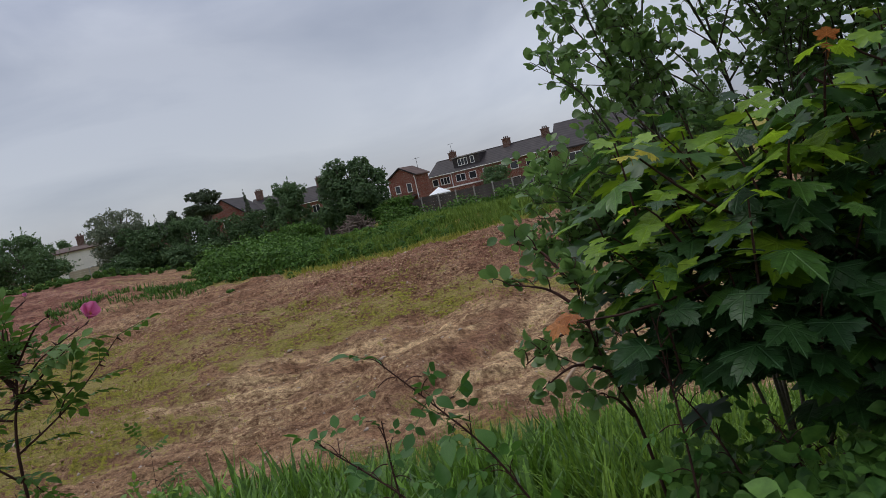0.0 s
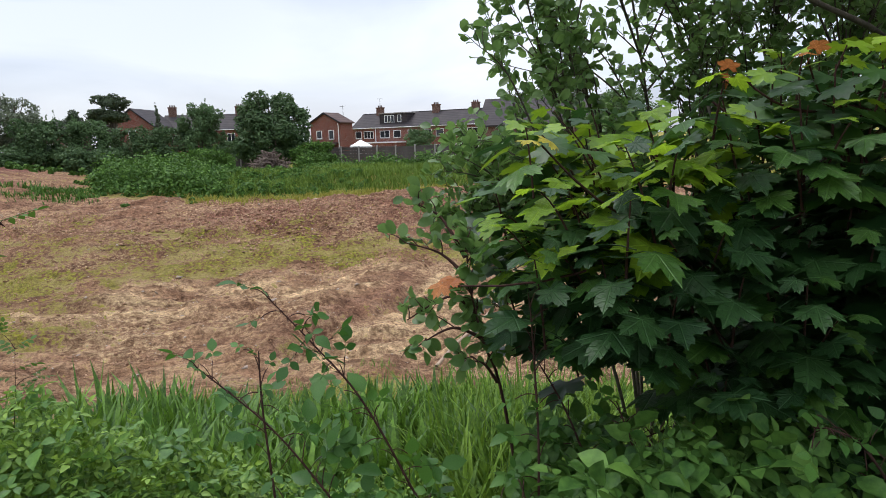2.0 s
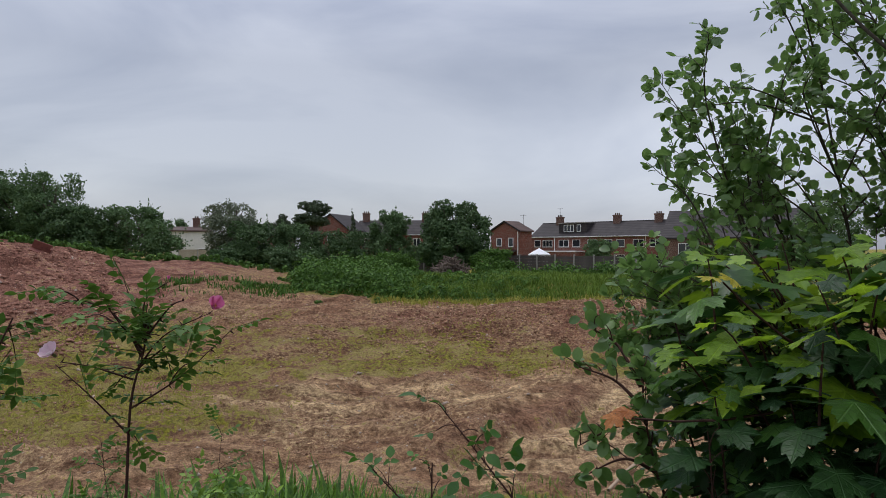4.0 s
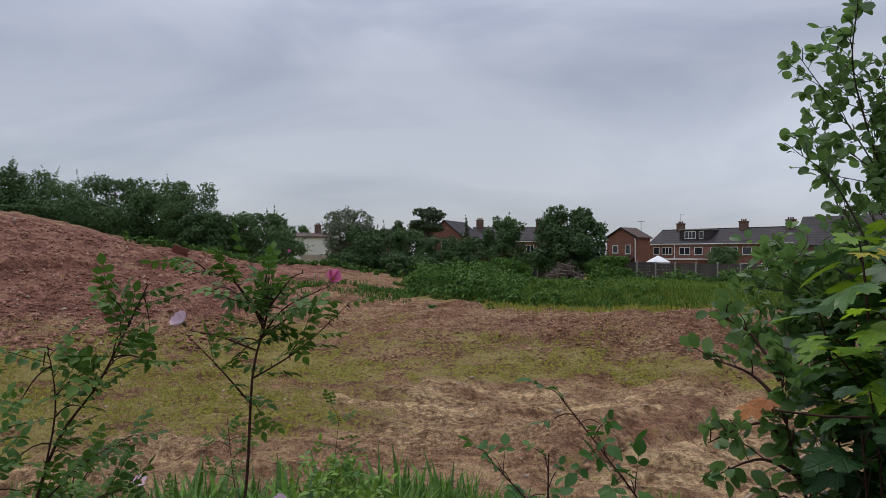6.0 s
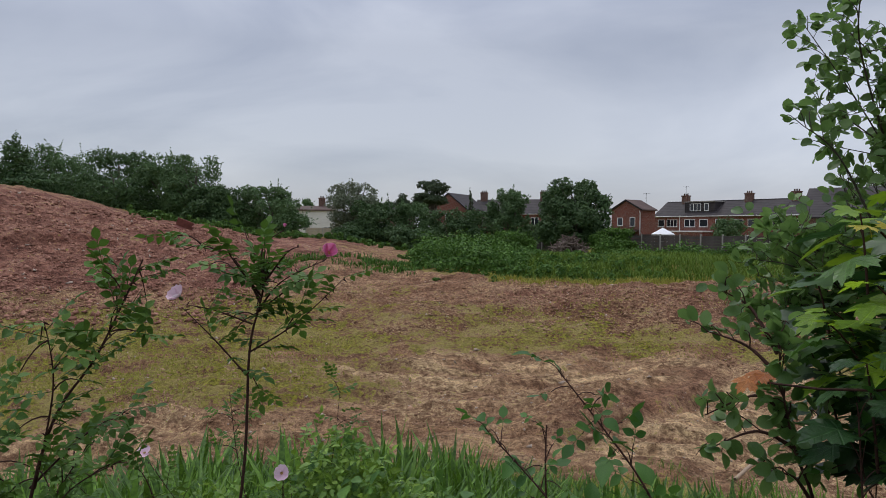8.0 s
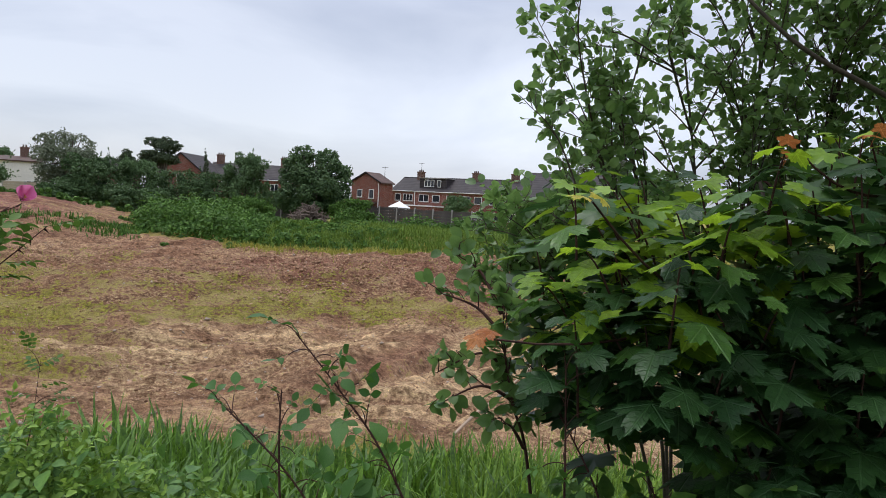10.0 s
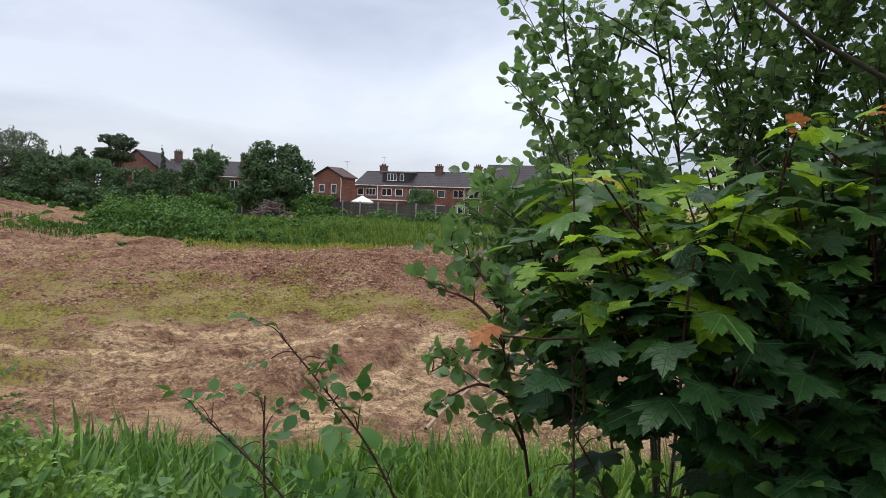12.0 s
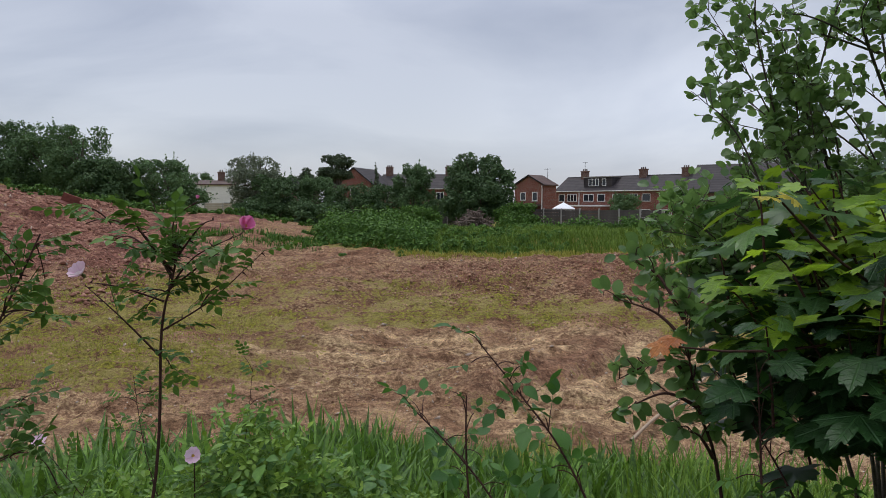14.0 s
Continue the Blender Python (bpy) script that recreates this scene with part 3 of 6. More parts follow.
    for nm, val in (("green", green), ("shaded_thatch", 1 - sstep(6.5, 10, d)), ("track", np.clip(track, 0, 1)), ("red", np.clip(0.95 * mound + 0.12 * sstep(24, 28, d) + 0.5 * tipped + 0.25 * face + 0.35 * n1, 0, 1))):
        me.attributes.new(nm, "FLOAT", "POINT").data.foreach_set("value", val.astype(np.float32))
    return tagged(new("ground", me), "bare red-brown soil site with wheel ruts, sparse grass and grassy banks", "ground", kind="structure")


build_ground()

# ---------------- houses ----------------


def window(parent, x, z, w, h, y=0.0, lights=2, name="window", sill=True):
    """A white framed window on the wall plane y, facing -y, set in a shallow reveal."""
    ob = under(name, mesh_of("window_frame", window_frame(w, h), M_WHITE), parent, Matrix.Translation((x, y, z)))
    pane_w = (w - 0.07 * (lights + 1)) / lights
    for k in range(lights):
        x0 = -w / 2 + 0.07 + k * (pane_w + 0.07)
        under("pane", mesh_of("pane", boxed(x0, x0 + pane_w, -0.005, 0.02, 0.07, h - 0.07), M_GLASS), ob)
        if k:
            under("glazing_bar", mesh_of("glazing_bar", boxed(x0 - 0.07, x0, -0.045, 0.025, 0.07, h - 0.07), M_WHITE), ob)
    if sill:
        under("sill", mesh_of("sill", boxed(-w / 2 - 0.06, w / 2 + 0.06, -0.12, 0.0, -0.09, -0.02, bevel=0.01), M_POST), ob)
    return ob


def window_frame(w, h):
    """Outer frame of a window: one closed ring."""
    bm = bmesh.new()
    ring = []
    for y in (-0.05, 0.03):
        for e in (0.0, 0.07):
            ring.append([bm.verts.new(p) for p in ((-w / 2 + e, y, e), (w / 2 - e, y, e), (w / 2 - e, y, h - e), (-w / 2 + e, y, h - e))])
    fo, fi, bo, bi = ring
    for k in range(4):
        q = (k + 1) % 4
        bm.faces.new((fo[k], fo[q], fi[q], fi[k]))
        bm.faces.new((fi[k], fi[q], bi[q], bi[k]))
        bm.faces.new((bi[k], bi[q], bo[q], bo[k]))
        bm.faces.new((bo[k], bo[q], fo[q], fo[k]))
    return bm


def gabled_roof(x0, x1, y0, y1, eaves, ridge, along="x", over=0.25, thick=0.16):
    """Two sloping slabs that meet at a ridge running along x or y."""
    bm = bmesh.new()
    if along == "x":
        ym, pts = (y0 + y1) / 2, []
        k = (ridge - eaves) / (ym - y0)
        prof = [(y0 - over, eaves - k * over), (ym, ridge), (y1 + over, eaves - k * over)]
        rows = [[(x, p, q + d) for p, q in prof] for x in (x0 - 0.1, x1 + 0.1) for d in (0, thick)]
    else:
        xm = (x0 + x1) / 2
        k = (ridge - eaves) / (xm - x0)
        prof = [(x0 - over, eaves - k * over), (xm, ridge), (x1 + over, eaves - k * over)]
        rows = [[(p, y, q + d) for p, q in prof] for y in (y0 - 0.2, y1 + 0.2) for d in (0, thick)]
    v = [[bm.verts.new(p) for p in row] for row in rows]
    for a in range(2):
        bm.faces.new((v[0][a], v[0][a + 1], v[2][a + 1], v[2][a]))
        bm.faces.new((v[1][a], v[3][a], v[3][a + 1], v[1][a + 1]))
        bm.faces.new((v[0][a], v[1][a], v[1][a + 1], v[0][a + 1]))
        bm.faces.new((v[2][a], v[2][a + 1], v[3][a + 1], v[3][a]))
    for a in (0, 2):
        bm.faces.new((v[0][a], v[2][a], v[3][a], v[1][a]))
    bmesh.ops.recalc_face_normals(bm, faces=bm.faces[:])
    return bm


def walls(x0, x1, y0, y1, z0, eaves, ridge, along="x"):
    """Outer walls with their gables as one shell with floor."""
    bm = bmesh.new()
    lo = [bm.verts.new(p) for p in ((x0, y0, z0), (x1, y0, z0), (x1, y1, z0), (x0, y1, z0))]
    hi = [bm.verts.new(p) for p in ((x0, y0, eaves), (x1, y0, eaves), (x1, y1, eaves), (x0, y1, eaves))]
    if along == "x":
        g = [bm.verts.new((x0, (y0 + y1) / 2, ridge)), bm.verts.new((x1, (y0 + y1) / 2, ridge))]
        bm.faces.new((lo[0], lo[1], hi[1], hi[0]))
        bm.faces.new((lo[2], lo[3], hi[3], hi[2]))
        bm.faces.new((lo[1], lo[2], hi[2], g[1], hi[1]))
        bm.faces.new((lo[3], lo[0], hi[0], g[0], hi[3]))
    else:
        g = [bm.verts.new(((x0 + x1) / 2, y0, ridge)), bm.verts.new(((x0 + x1) / 2, y1, ridge))]
        bm.faces.new((lo[0], lo[1], hi[1], g[0], hi[0]))
        bm.faces.new((lo[2], lo[3], hi[3], g[1], hi[2]))
        bm.faces.new((lo[1], lo[2], hi[2], hi[1]))
        bm.faces.new((lo[3], lo[0], hi[0], hi[3]))
    bmesh.ops.recalc_face_normals(bm, faces=bm.faces[:])
    return bm


def chimney(parent, x, y, z0, z1, w=0.85, d=0.6, pots=2, mat=None):
    bm = boxed(x - w / 2, x + w / 2, y - d / 2, y + d / 2, z0, z1 - 0.18)
    box(bm, x - w / 2 - 0.07, x + w / 2 + 0.07, y - d / 2 - 0.07, y + d / 2 + 0.07, z1 - 0.18, z1)
    st = part("chimney", bm, mat or M_BRICK_DARK, parent)
    for k in range(pots):
        v, f = tube([(x + (k - (pots - 1) / 2) * 0.32, y, z1), (x + (k - (pots - 1) / 2) * 0.32, y, z1 + 0.32)], [0.12, 0.09], 8)
        under("chimney_pot", raw_mesh("chimney_pot", v, f, [M_TILE]), st)
    return st


def aerial(parent, x, y, z, h=1.5):
    pc = [tube([(x, y, z), (x, y, z + h)], 0.03, 5), tube([(x - 0.5, y, z + h - 0.1), (x + 0.5, y, z + h - 0.1)], 0.02, 4)]
    for k in range(5):
        pc.append(tube([(x - 0.4 + 0.2 * k, y - 0.25, z + h - 0.1), (x - 0.4 + 0.2 * k, y + 0.25, z + h - 0.1)], 0.012, 4))
    under("aerial", raw_mesh("aerial", *joined(pc), [M_DARK]), parent)


def pipe_down(parent, x, y, z0, z1):
    v, f = tube([(x, y, z0), (x, y, z1 - 0.3), (x, y - 0.12, z1)], 0.06, 6)
    under("downpipe", raw_mesh("downpipe", v, f, [M_WHITE]), parent)


def gutter(parent, x0, x1, y, z):
    part("gutter", boxed(x0, x1, y - 0.14, y, z - 0.10, z, bevel=0.02), M_WHITE, parent)


G = -1.25  # level of the gardens


def terrace_dwelling(m, w, wins, group, dormer=False, stack=None, pipe=None, ext=None, label=""):
    """One house of a two-storey brick row, seen from its garden side."""
    eaves, ridge, deep = 5.05, 7.25, 7.0
    ob = thing("terraced_house", m, label or "two-storey red brick terraced house with a dark slate roof", "house", group)
    part("wall", walls(0, w, 0, deep, -0.6, eaves, ridge - 0.05), M_BRICK, ob)
    part("roof", gabled_roof(0, w - 0.2, 0, deep, eaves + 0.05, ridge, over=0.3), M_SLATE, ob)
    part("ridge_tiles", boxed(0, w, deep / 2 - 0.12, deep / 2 + 0.12, ridge + 0.08, ridge + 0.22, bevel=0.04), M_SLATE, ob)
    gutter(ob, 0, w, -0.30, eaves - 0.02)
    part("fascia", boxed(0, w, -0.03, 0.0, eaves - 0.2, eaves - 0.08), M_POST, ob)
    for x, ww, lights in wins:
        window(ob, x, 3.35, ww, 1.15, 0.0, lights)
        window(ob, x, 0.9, ww, 1.25, 0.0, lights)
    if dormer:
        d = part("dormer", boxed(0.05, w - 0.1, 0.55, 3.4, eaves + 0.35, ridge - 0.08), M_SLATE, ob, "slate-hung flat-roofed dormer")
        under("dormer_roof", mesh_of("dormer_roof", boxed(-0.05, w, 0.35, 3.5, ridge - 0.08, ridge + 0.04), M_POST), d)
        window(ob, 1.93, eaves + 0.75, 1.9, 1.15, 0.55, 3, "dormer_window", False)
        window(ob, 3.83, eaves + 0.75, 0.75, 1.15, 0.55, 1, "dormer_window", False)
    if stack is not None:
        chimney(ob, stack, deep / 2 - 0.3, ridge - 0.7, ridge + 1.15, 1.15, 0.7, 3)
    if pipe is not None:
        pipe_down(ob, pipe, -0.12, 0, eaves)
    if ext:
        e = part("rear_extension", boxed(ext[0], ext[1], -2.6, 0, -0.6, 2.55), M_BRICK, ob)
        under("extension_roof", mesh_of("extension_roof", boxed(ext[0] - 0.1, ext[1] + 0.1, -2.75, -0.005, 2.55, 2.75), M_WHITE), e)
    return ob


# the brick row runs from far to near at 45 degrees to the view
ROW_TURN = -44.0
row0 = Vector((16.5, 117.35, G))
row_dir = Vector((math.cos(radians(ROW_TURN)), math.sin(radians(ROW_TURN)), 0))
row_specs = [
    (5.1, [(1.26, 1.2, 1), (3.26, 1.9, 3)], False, 3.6, 4.7, None),
    (5.3, [(1.33, 1.9, 2), (3.7, 1.4, 1)], True, None, None, (-0.6, 5.2)),
    (5.2, [(1.3, 1.8, 2), (4.1, 1.4, 1)], False, 3.9, None, None),
    (5.4, [(1.0, 1.4, 1), (4.0, 1.8, 2)], False, None, 5.2, None),
    (5.4, [(1.3, 1.8, 2), (4.0, 1.35, 1)], False, 0.3, None, None),
    (5.4, [(1.4, 1.35, 1), (4.0, 1.8, 2)], False, None, 5.2, None),
]
s = 0.0
for k, (w, wins, dorm, stk, pipe, ext) in enumerate(row_specs):
    m = Matrix.Translation(row0 + row_dir * s) @ pose(0, 0, 0, 0, 0, ROW_TURN)
    lab = "red brick terraced house with a dormer in its slate roof" if dorm else ""
    h = terrace_dwelling(m, w, wins, "brick terrace", dorm, stk, pipe, ext, lab)
    if k == 0:
        aerial(h, 3.6, 3.2, 8.4)
    s += w


def gable_house(m, w, deep, eaves, ridge, wins, name, label, wall_mat, roof_mat, stacks=(), low=None, right=(), along="y"):
    ob = thing(name, m, label, "house")
    part("wall", walls(0, w, 0, deep, -0.8, eaves, ridge - 0.05, along), wall_mat, ob)
    part("roof", gabled_roof(0, w, 0, deep, eaves + 0.03, ridge, along), roof_mat, ob)
    if along == "y":
        k = (ridge - eaves) / (w / 2)
        bm = bmesh.new()
        for sgn in (-1, 1):
            vs = [bm.verts.new(p) for p in ((w / 2, -0.24, ridge - 0.02), (w / 2 + sgn * (w / 2 + 0.25), -0.24, eaves - k * 0.25), (w / 2 + sgn * (w / 2 + 0.25), -0.24, eaves - k * 0.25 + 0.2), (w / 2, -0.24, ridge + 0.18))]
            bm.faces.new(vs if sgn > 0 else vs[::-1])
        bmesh.ops.solidify(bm, geom=bm.faces[:], thickness=0.03)
        part("barge_board", bm, M_DARK, ob)
    for x, z, ww, hh, li in wins:
        window(ob, x, z, ww, hh, 0.0, li)
    for x, y, z1 in stacks:
        chimney(ob, x, y, eaves - 0.5, z1, 0.95, 0.75, 2)
    if low:
        e = part("lean_to", boxed(low[0], low[1], -2.2, 0, -0.8, low[2]), wall_mat, ob)
        bm = bmesh.new()
        x0, x1, z = low
        vs = [bm.verts.new(p) for p in ((x0 - 0.1, -2.4, z - 0.1), (x1 + 0.1, -2.4, z - 0.1), (x1 + 0.1, 0, z + 0.9), (x0 - 0.1, 0, z + 0.9))]
        bm.faces.new(vs)
        bmesh.ops.solidify(bm, geom=bm.faces[:], thickness=-0.12)
        under("lean_to_roof", mesh_of("lean_to_roof", bm, M_TILE), e)
    return ob


gh = gable_house(Matrix.Translation((7.9, 95.6, G)) @ pose(0, 0, 0, 0, 0, ROW_TURN), 4.8, 2.8, 5.4, 6.65,
                 [(1.4, 3.4, 0.9, 1.05, 1), (3.4, 3.3, 0.85, 1.2, 1)], "gabled_house", "red brick house with a low gable and tiled roof", M_BRICK, M_TILE, low=(0.3, 4.4, 2.0))
pipe_down(gh, 4.65, -0.12, 0, 5.3)
pipe_down(gh, -0.2, -0.12, 0, 5.1)
aerial(gh, 3.6, 2.5, 5.9, 1.8)
# brick row half hidden behind the trees
for k, (x, y) in enumerate(((-12.6, 113.5), (-6.9, 113.0), (-1.2, 112.5))):
    hb = thing("brick_cottage", Matrix.Translation((x, y, G)) @ pose(0, 0, 0, 0, 0, -5), "older red brick row house with slate roof and tall chimney", "house", "cottage row")
    part("wall", walls(0, 5.7, 0, 7, -0.6, 5.4, 7.6), M_BRICK, hb)
    part("roof", gabled_roof(0, 5.5, 0, 7, 5.45, 7.65), M_SLATE, hb)
    gutter(hb, 0, 5.7, -0.3, 5.35)
    for x1 in (1.4, 4.2):
        window(hb, x1, 3.5, 1.2, 1.25, 0, 2)
        window(hb, x1, 0.9, 1.2, 1.35, 0, 2)
    if k < 2:
        chimney(hb, 1.1 + 4.2 * k, 3.4, 6.6, 9.0, 1.1, 0.8, 3)
    if k == 2:
        chimney(hb, 5.4, 3.4, 6.6, 8.2, 1.0, 0.8, 2)
gable_house(Matrix.Translation((-18.9, 109.3, G)) @ pose(0, 0, 0, 0, 0, -16), 6.0, 8, 6.0, 8.4, [(3.0, 4.1, 1.1, 1.3, 1)], "gabled_house", "orange brick house with a steep gable behind trees", M_BRICK, M_SLATE)
gable_house(Matrix.Translation((-26.2, 97.6, G)) @ pose(0, 0, 0, 0, 0, 8), 6.4, 7, 4.9, 6.5, [(2.2, 2.6, 1.2, 1.2, 2), (4.6, 2.6, 1.2, 1.2, 2)], "slate_roofed_house", "grey-walled house with slate roof among trees", M_BRICK_DARK, M_SLATE, along="x")
gable_house(Matrix.Translation((-37.6, 98.0, G)) @ pose(0, 0, 0, 0, 0, 14), 6.2, 6, 5.5, 6.1, [(5.1, 1.3, 1.2, 1.8, 2)], "rendered_house", "cream rendered house with a shallow roof and brick chimney", M_RENDER, M_TILE, stacks=((4.0, 3.2, 7.5),), along="x")
gable_house(Matrix.Translation((-47.5, 91.0, G)) @ pose(0, 0, 0, 0, 0, 22), 7.5, 7, 4.9, 6.4, [(2.0, 2.6, 1.2, 1.2, 2), (5.2, 2.6, 1.2, 1.2, 2)], "brown_house", "brown brick house with tiled roof behind trees", M_BRICK_DARK, M_TILE, stacks=((1.2, 3.5, 7.3),), along="x")
gable_house(Matrix.Translation((25.0, 76.0, G)) @ pose(0, 0, 0, 0, 0, -30), 15.0, 9, 4.2, 7.2, [(2.5, 2.4, 1.6, 1.2, 2), (7.0, 2.4, 1.6, 1.2, 2), (12.0, 2.4, 1.6, 1.2, 2)], "broad_house", "broad brown brick house with a long dark roof behind foliage", M_BRICK_DARK, M_SLATE, along="x")

# ---------------- garden fences, gazebo, debris ----------------


def panel_fence(a, b, n, top, mat, name, label, high=1.8, boards=7):
    a, b = Vector(a), Vector(b)
    turn = math.degrees(math.atan2(b.y - a.y, b.x - a.x))
    step = (b - a).length / n
    ob = thing(name, Matrix.Translation((a.x, a.y, top - high)) @ pose(0, 0, 0, 0, 0, turn), label, "fence")
    bh = (high - 0.08) / boards
    board = mesh_of("board", boxed(0.06, step - 0.06, -0.02, 0.012, 0, bh - 0.012), mat)
    post = mesh_of("post", boxed(-0.06, 0.06, -0.07, 0.06, -0.5, high + 0.05, bevel=0.015), M_POST)
    cap = mesh_of("rail", boxed(0.06, step - 0.06, -0.04, 0.03, high - 0.08, high - 0.02), mat)
    for k in range(n + 1):
        under("post", post, ob, Matrix.Translation((k * step, 0, 0)))
    for k in range(n):
        dz = random.uniform(-0.05, 0.03)
        under("rail", cap, ob, Matrix.Translation((k * step, 0, dz)))
        for j in range(boards):
            under("board", board, ob, Matrix.Translation((k * step, random.uniform(-0.006, 0.006), 0.0 + j * bh + dz)))
    return ob


panel_fence((4.9, 63.8), (15.6, 53.4), 8, 1.22, M_FENCE, "panel_fence", "weathered dark timber panel fence between concrete posts")
panel_fence((-2.2, 66.2), (0.4, 65.2), 2, 0.85, M_FENCE, "panel_fence", "weathered timber panel fence beside the big tree")
panel_fence((-31.6, 87.0), (-27.4, 88.2), 2, 1.7, M_PALE_BOARD, "board_fence", "pale board fence before the rendered house")


def gazebo(x, y, top):
    ob = thing("gazebo", Matrix.Translation((x, y, top - 2.75)), "white canvas garden gazebo with a pyramid roof", "gazebo")
    bm = bmesh.new()
    r = 1.1
    apex = bm.verts.new((0, 0, 2.75))
    c = [bm.verts.new((sx * r, sy * r, 2.05)) for sx, sy in ((-1, -1), (1, -1), (1, 1), (-1, 1))]
    d = [bm.verts.new((v.co.x, v.co.y, 1.8)) for v in c]
    for k in range(4):
        bm.faces.new((c[k], c[(k + 1) % 4], apex))
        bm.faces.new((d[k], d[(k + 1) % 4], c[(k + 1) % 4], c[k]))
    part("canopy", bm, M_CANVAS, ob)
    leg = mesh_of("leg", boxed(-0.04, 0.04, -0.04, 0.04, -0.4, 2.0), M_WHITE)
    for sx in (-1, 1):
        for sy in (-1, 1):
            under("leg", leg, ob, Matrix.Translation((sx * 1.03, sy * 1.03, 0)))


gazebo(12.0, 79.1, 1.85)


def branch_pile(x, y, w, h):
    z = gz(x, y)
    ob = thing("branch_pile", Matrix.Translation((x, y, z)), "heap of cut dead branches on the grass bank", "branch pile")
    for k in range(230):
        px, py = random.gauss(0, w * 0.22), random.gauss(0, 0.6)
        hh = h * max(0.05, 1 - (abs(px) / w * 2) ** 1.6) * random.uniform(0.1, 0.95)
        ln, a, t = random.uniform(0.4, 1.5), random.uniform(0, 6.28), random.gauss(0.1, 0.55)
        e = Vector((math.cos(a) * math.cos(t), math.sin(a) * math.cos(t), math.sin(t))) * ln
        p = Vector((px, py, hh)) - e * 0.5
        p.z = max(p.z, 0.02)
        q = p + e
        q.z = max(q.z, 0.02)
        r = random.uniform(0.02, 0.075)
        v, f = tube(bowed(p, q, (0, random.uniform(-0.1, 0.1), random.uniform(-0.08, 0.12)), 5), [r, r, r * 0.9, r * 0.8, r * 0.6], 5)
        under("branch", raw_mesh("branch", v, f, [M_LOG]), ob)


branch_pile(1.3, 51.9, 3.0, 1.5)


def scrap_board(x, y):
    ob = thing("scrap_board", Matrix.Translation((x, y, gz(x, y) + 0.05)) @ pose(0, 0, 0, 14, 22, 25), "broken rust-red timber box lying on the spoil heap", "debris")
    bm = boxed(-0.55, 0.55, -0.05, 0.05, 0, 0.6, bevel=0.015)
    part("side_board", bm, M_RUST, ob)
    part("base_board", boxed(-0.55, 0.55, -0.7, -0.05, 0.0, 0.09, bevel=0.015), M_RUST, ob)
    part("end_board", boxed(0.5, 0.58, -0.65, -0.05, 0.09, 0.5, bevel=0.015), M_RUST, ob)


scrap_board(-24.4, 43.6)


def loose_pipe(pts):
    p = spline([(x, y, gz(x, y) + dz) for x, y, dz in pts], 24)
    v, f = tube(p, 0.034, 8)
    tagged(new("loose_pipe", raw_mesh("loose_pipe", v, f, [M_PIPE], True)), "buff plastic pipe lying bent on the bare soil", "pipe")


loose_pipe(((3.2, 12.7, 0.08), (4.1, 14.4, 0.12), (5.25, 16.7, 0.12), (6.9, 19.1, 0.10), (8.0, 20.7, 0.06)))

# rubble and clods on the soil


def rubble(name, n, smin, smax, mat, label, seed, region):
    rs = np.random.default_rng(seed)
    x, y = region(rs, n)
    s = smin * (smax / smin) ** (rs.random(len(x)) ** 2.2)
    base = np.array([[1, 0, 0], [-1, 0, 0], [0, 1, 0], [0, -1, 0], [0, 0, 1], [0, 0, -1.0]])
    fac = np.array([[0, 2, 4], [2, 1, 4], [1, 3, 4], [3, 0, 4], [2, 0, 5], [1, 2, 5], [3, 1, 5], [0, 3, 5]])
    v = base[None] * rs.uniform(0.4, 1.15, (len(x), 6, 1)) + rs.normal(0, 0.25, (len(x), 6, 3))
    th = rs.random(len(x)) * 6.28
    c, sn = np.cos(th)[:, None], np.sin(th)[:, None]
    v = np.stack([v[..., 0] * c - v[..., 1] * sn, v[..., 0] * sn + v[..., 1] * c, v[..., 2] * 0.75], -1) * s[:, None, None] * rs.uniform(0.6, 1.3, (len(x), 1, 3))
    v = v + np.stack([x, y, ground_z(x, y) + s * 0.12], -1)[:, None]
    f = fac[None] + (np.arange(len(x)) * 6)[:, None, None]
    return stuff(name, (v.reshape(-1, 3), f.reshape(-1, 3)), mat, label, "rubble")


def site_region(rs, n):
    a, d = np.radians(rs.uniform(-48, 26, n)), 14 + 24 * rs.random(n) ** 0.9
    return d * np.sin(a), d * np.cos(a)


def track_region(rs, n):
    a, d = np.radians(rs.uniform(-40, 24, n)), 13.2 + 11 * rs.random(n) ** 1.2
    keep = fbm(d * np.sin(a) * 0.5, d * np.cos(a) * 0.9, 47) > -0.06
    return (d * np.sin(a))[keep], (d * np.cos(a))[keep]


def heap_region(rs, n):
    a, d = np.radians(rs.uniform(-50, -24, n)), rs.uniform(30, 54, n)
    return d * np.sin(a), d * np.cos(a)


def ridge_region(rs, n):
    x, y = rs.normal(3.5, 6.0, n), rs.normal(30.2, 2.3, n)
    return x, y


rubble("stones", 1100, 0.015, 0.10, M_STONE, "scattered pale stones and brick fragments", 3, site_region)
rubble("heap_stones", 260, 0.03, 0.2, M_STONE, "pale rubble on the spoil heap", 4, heap_region)
rubble("clods", 9000, 0.012, 0.09, M_CLOD, "clods of red-brown soil", 5, site_region)
rubble("crumbs", 16000, 0.012, 0.05, M_CLOD, "crumbs of dry soil over the wheel tracks", 9, track_region)
rubble("ridge_clods", 13000, 0.02, 0.11, M_CLOD, "heaped clods of dug soil", 6, ridge_region)
rubble("heap_clods", 14000, 0.025, 0.2, M_CLOD_RED, "clods on the tall spoil heap", 8, heap_region)

# ---------------- trees beyond the site ----------------


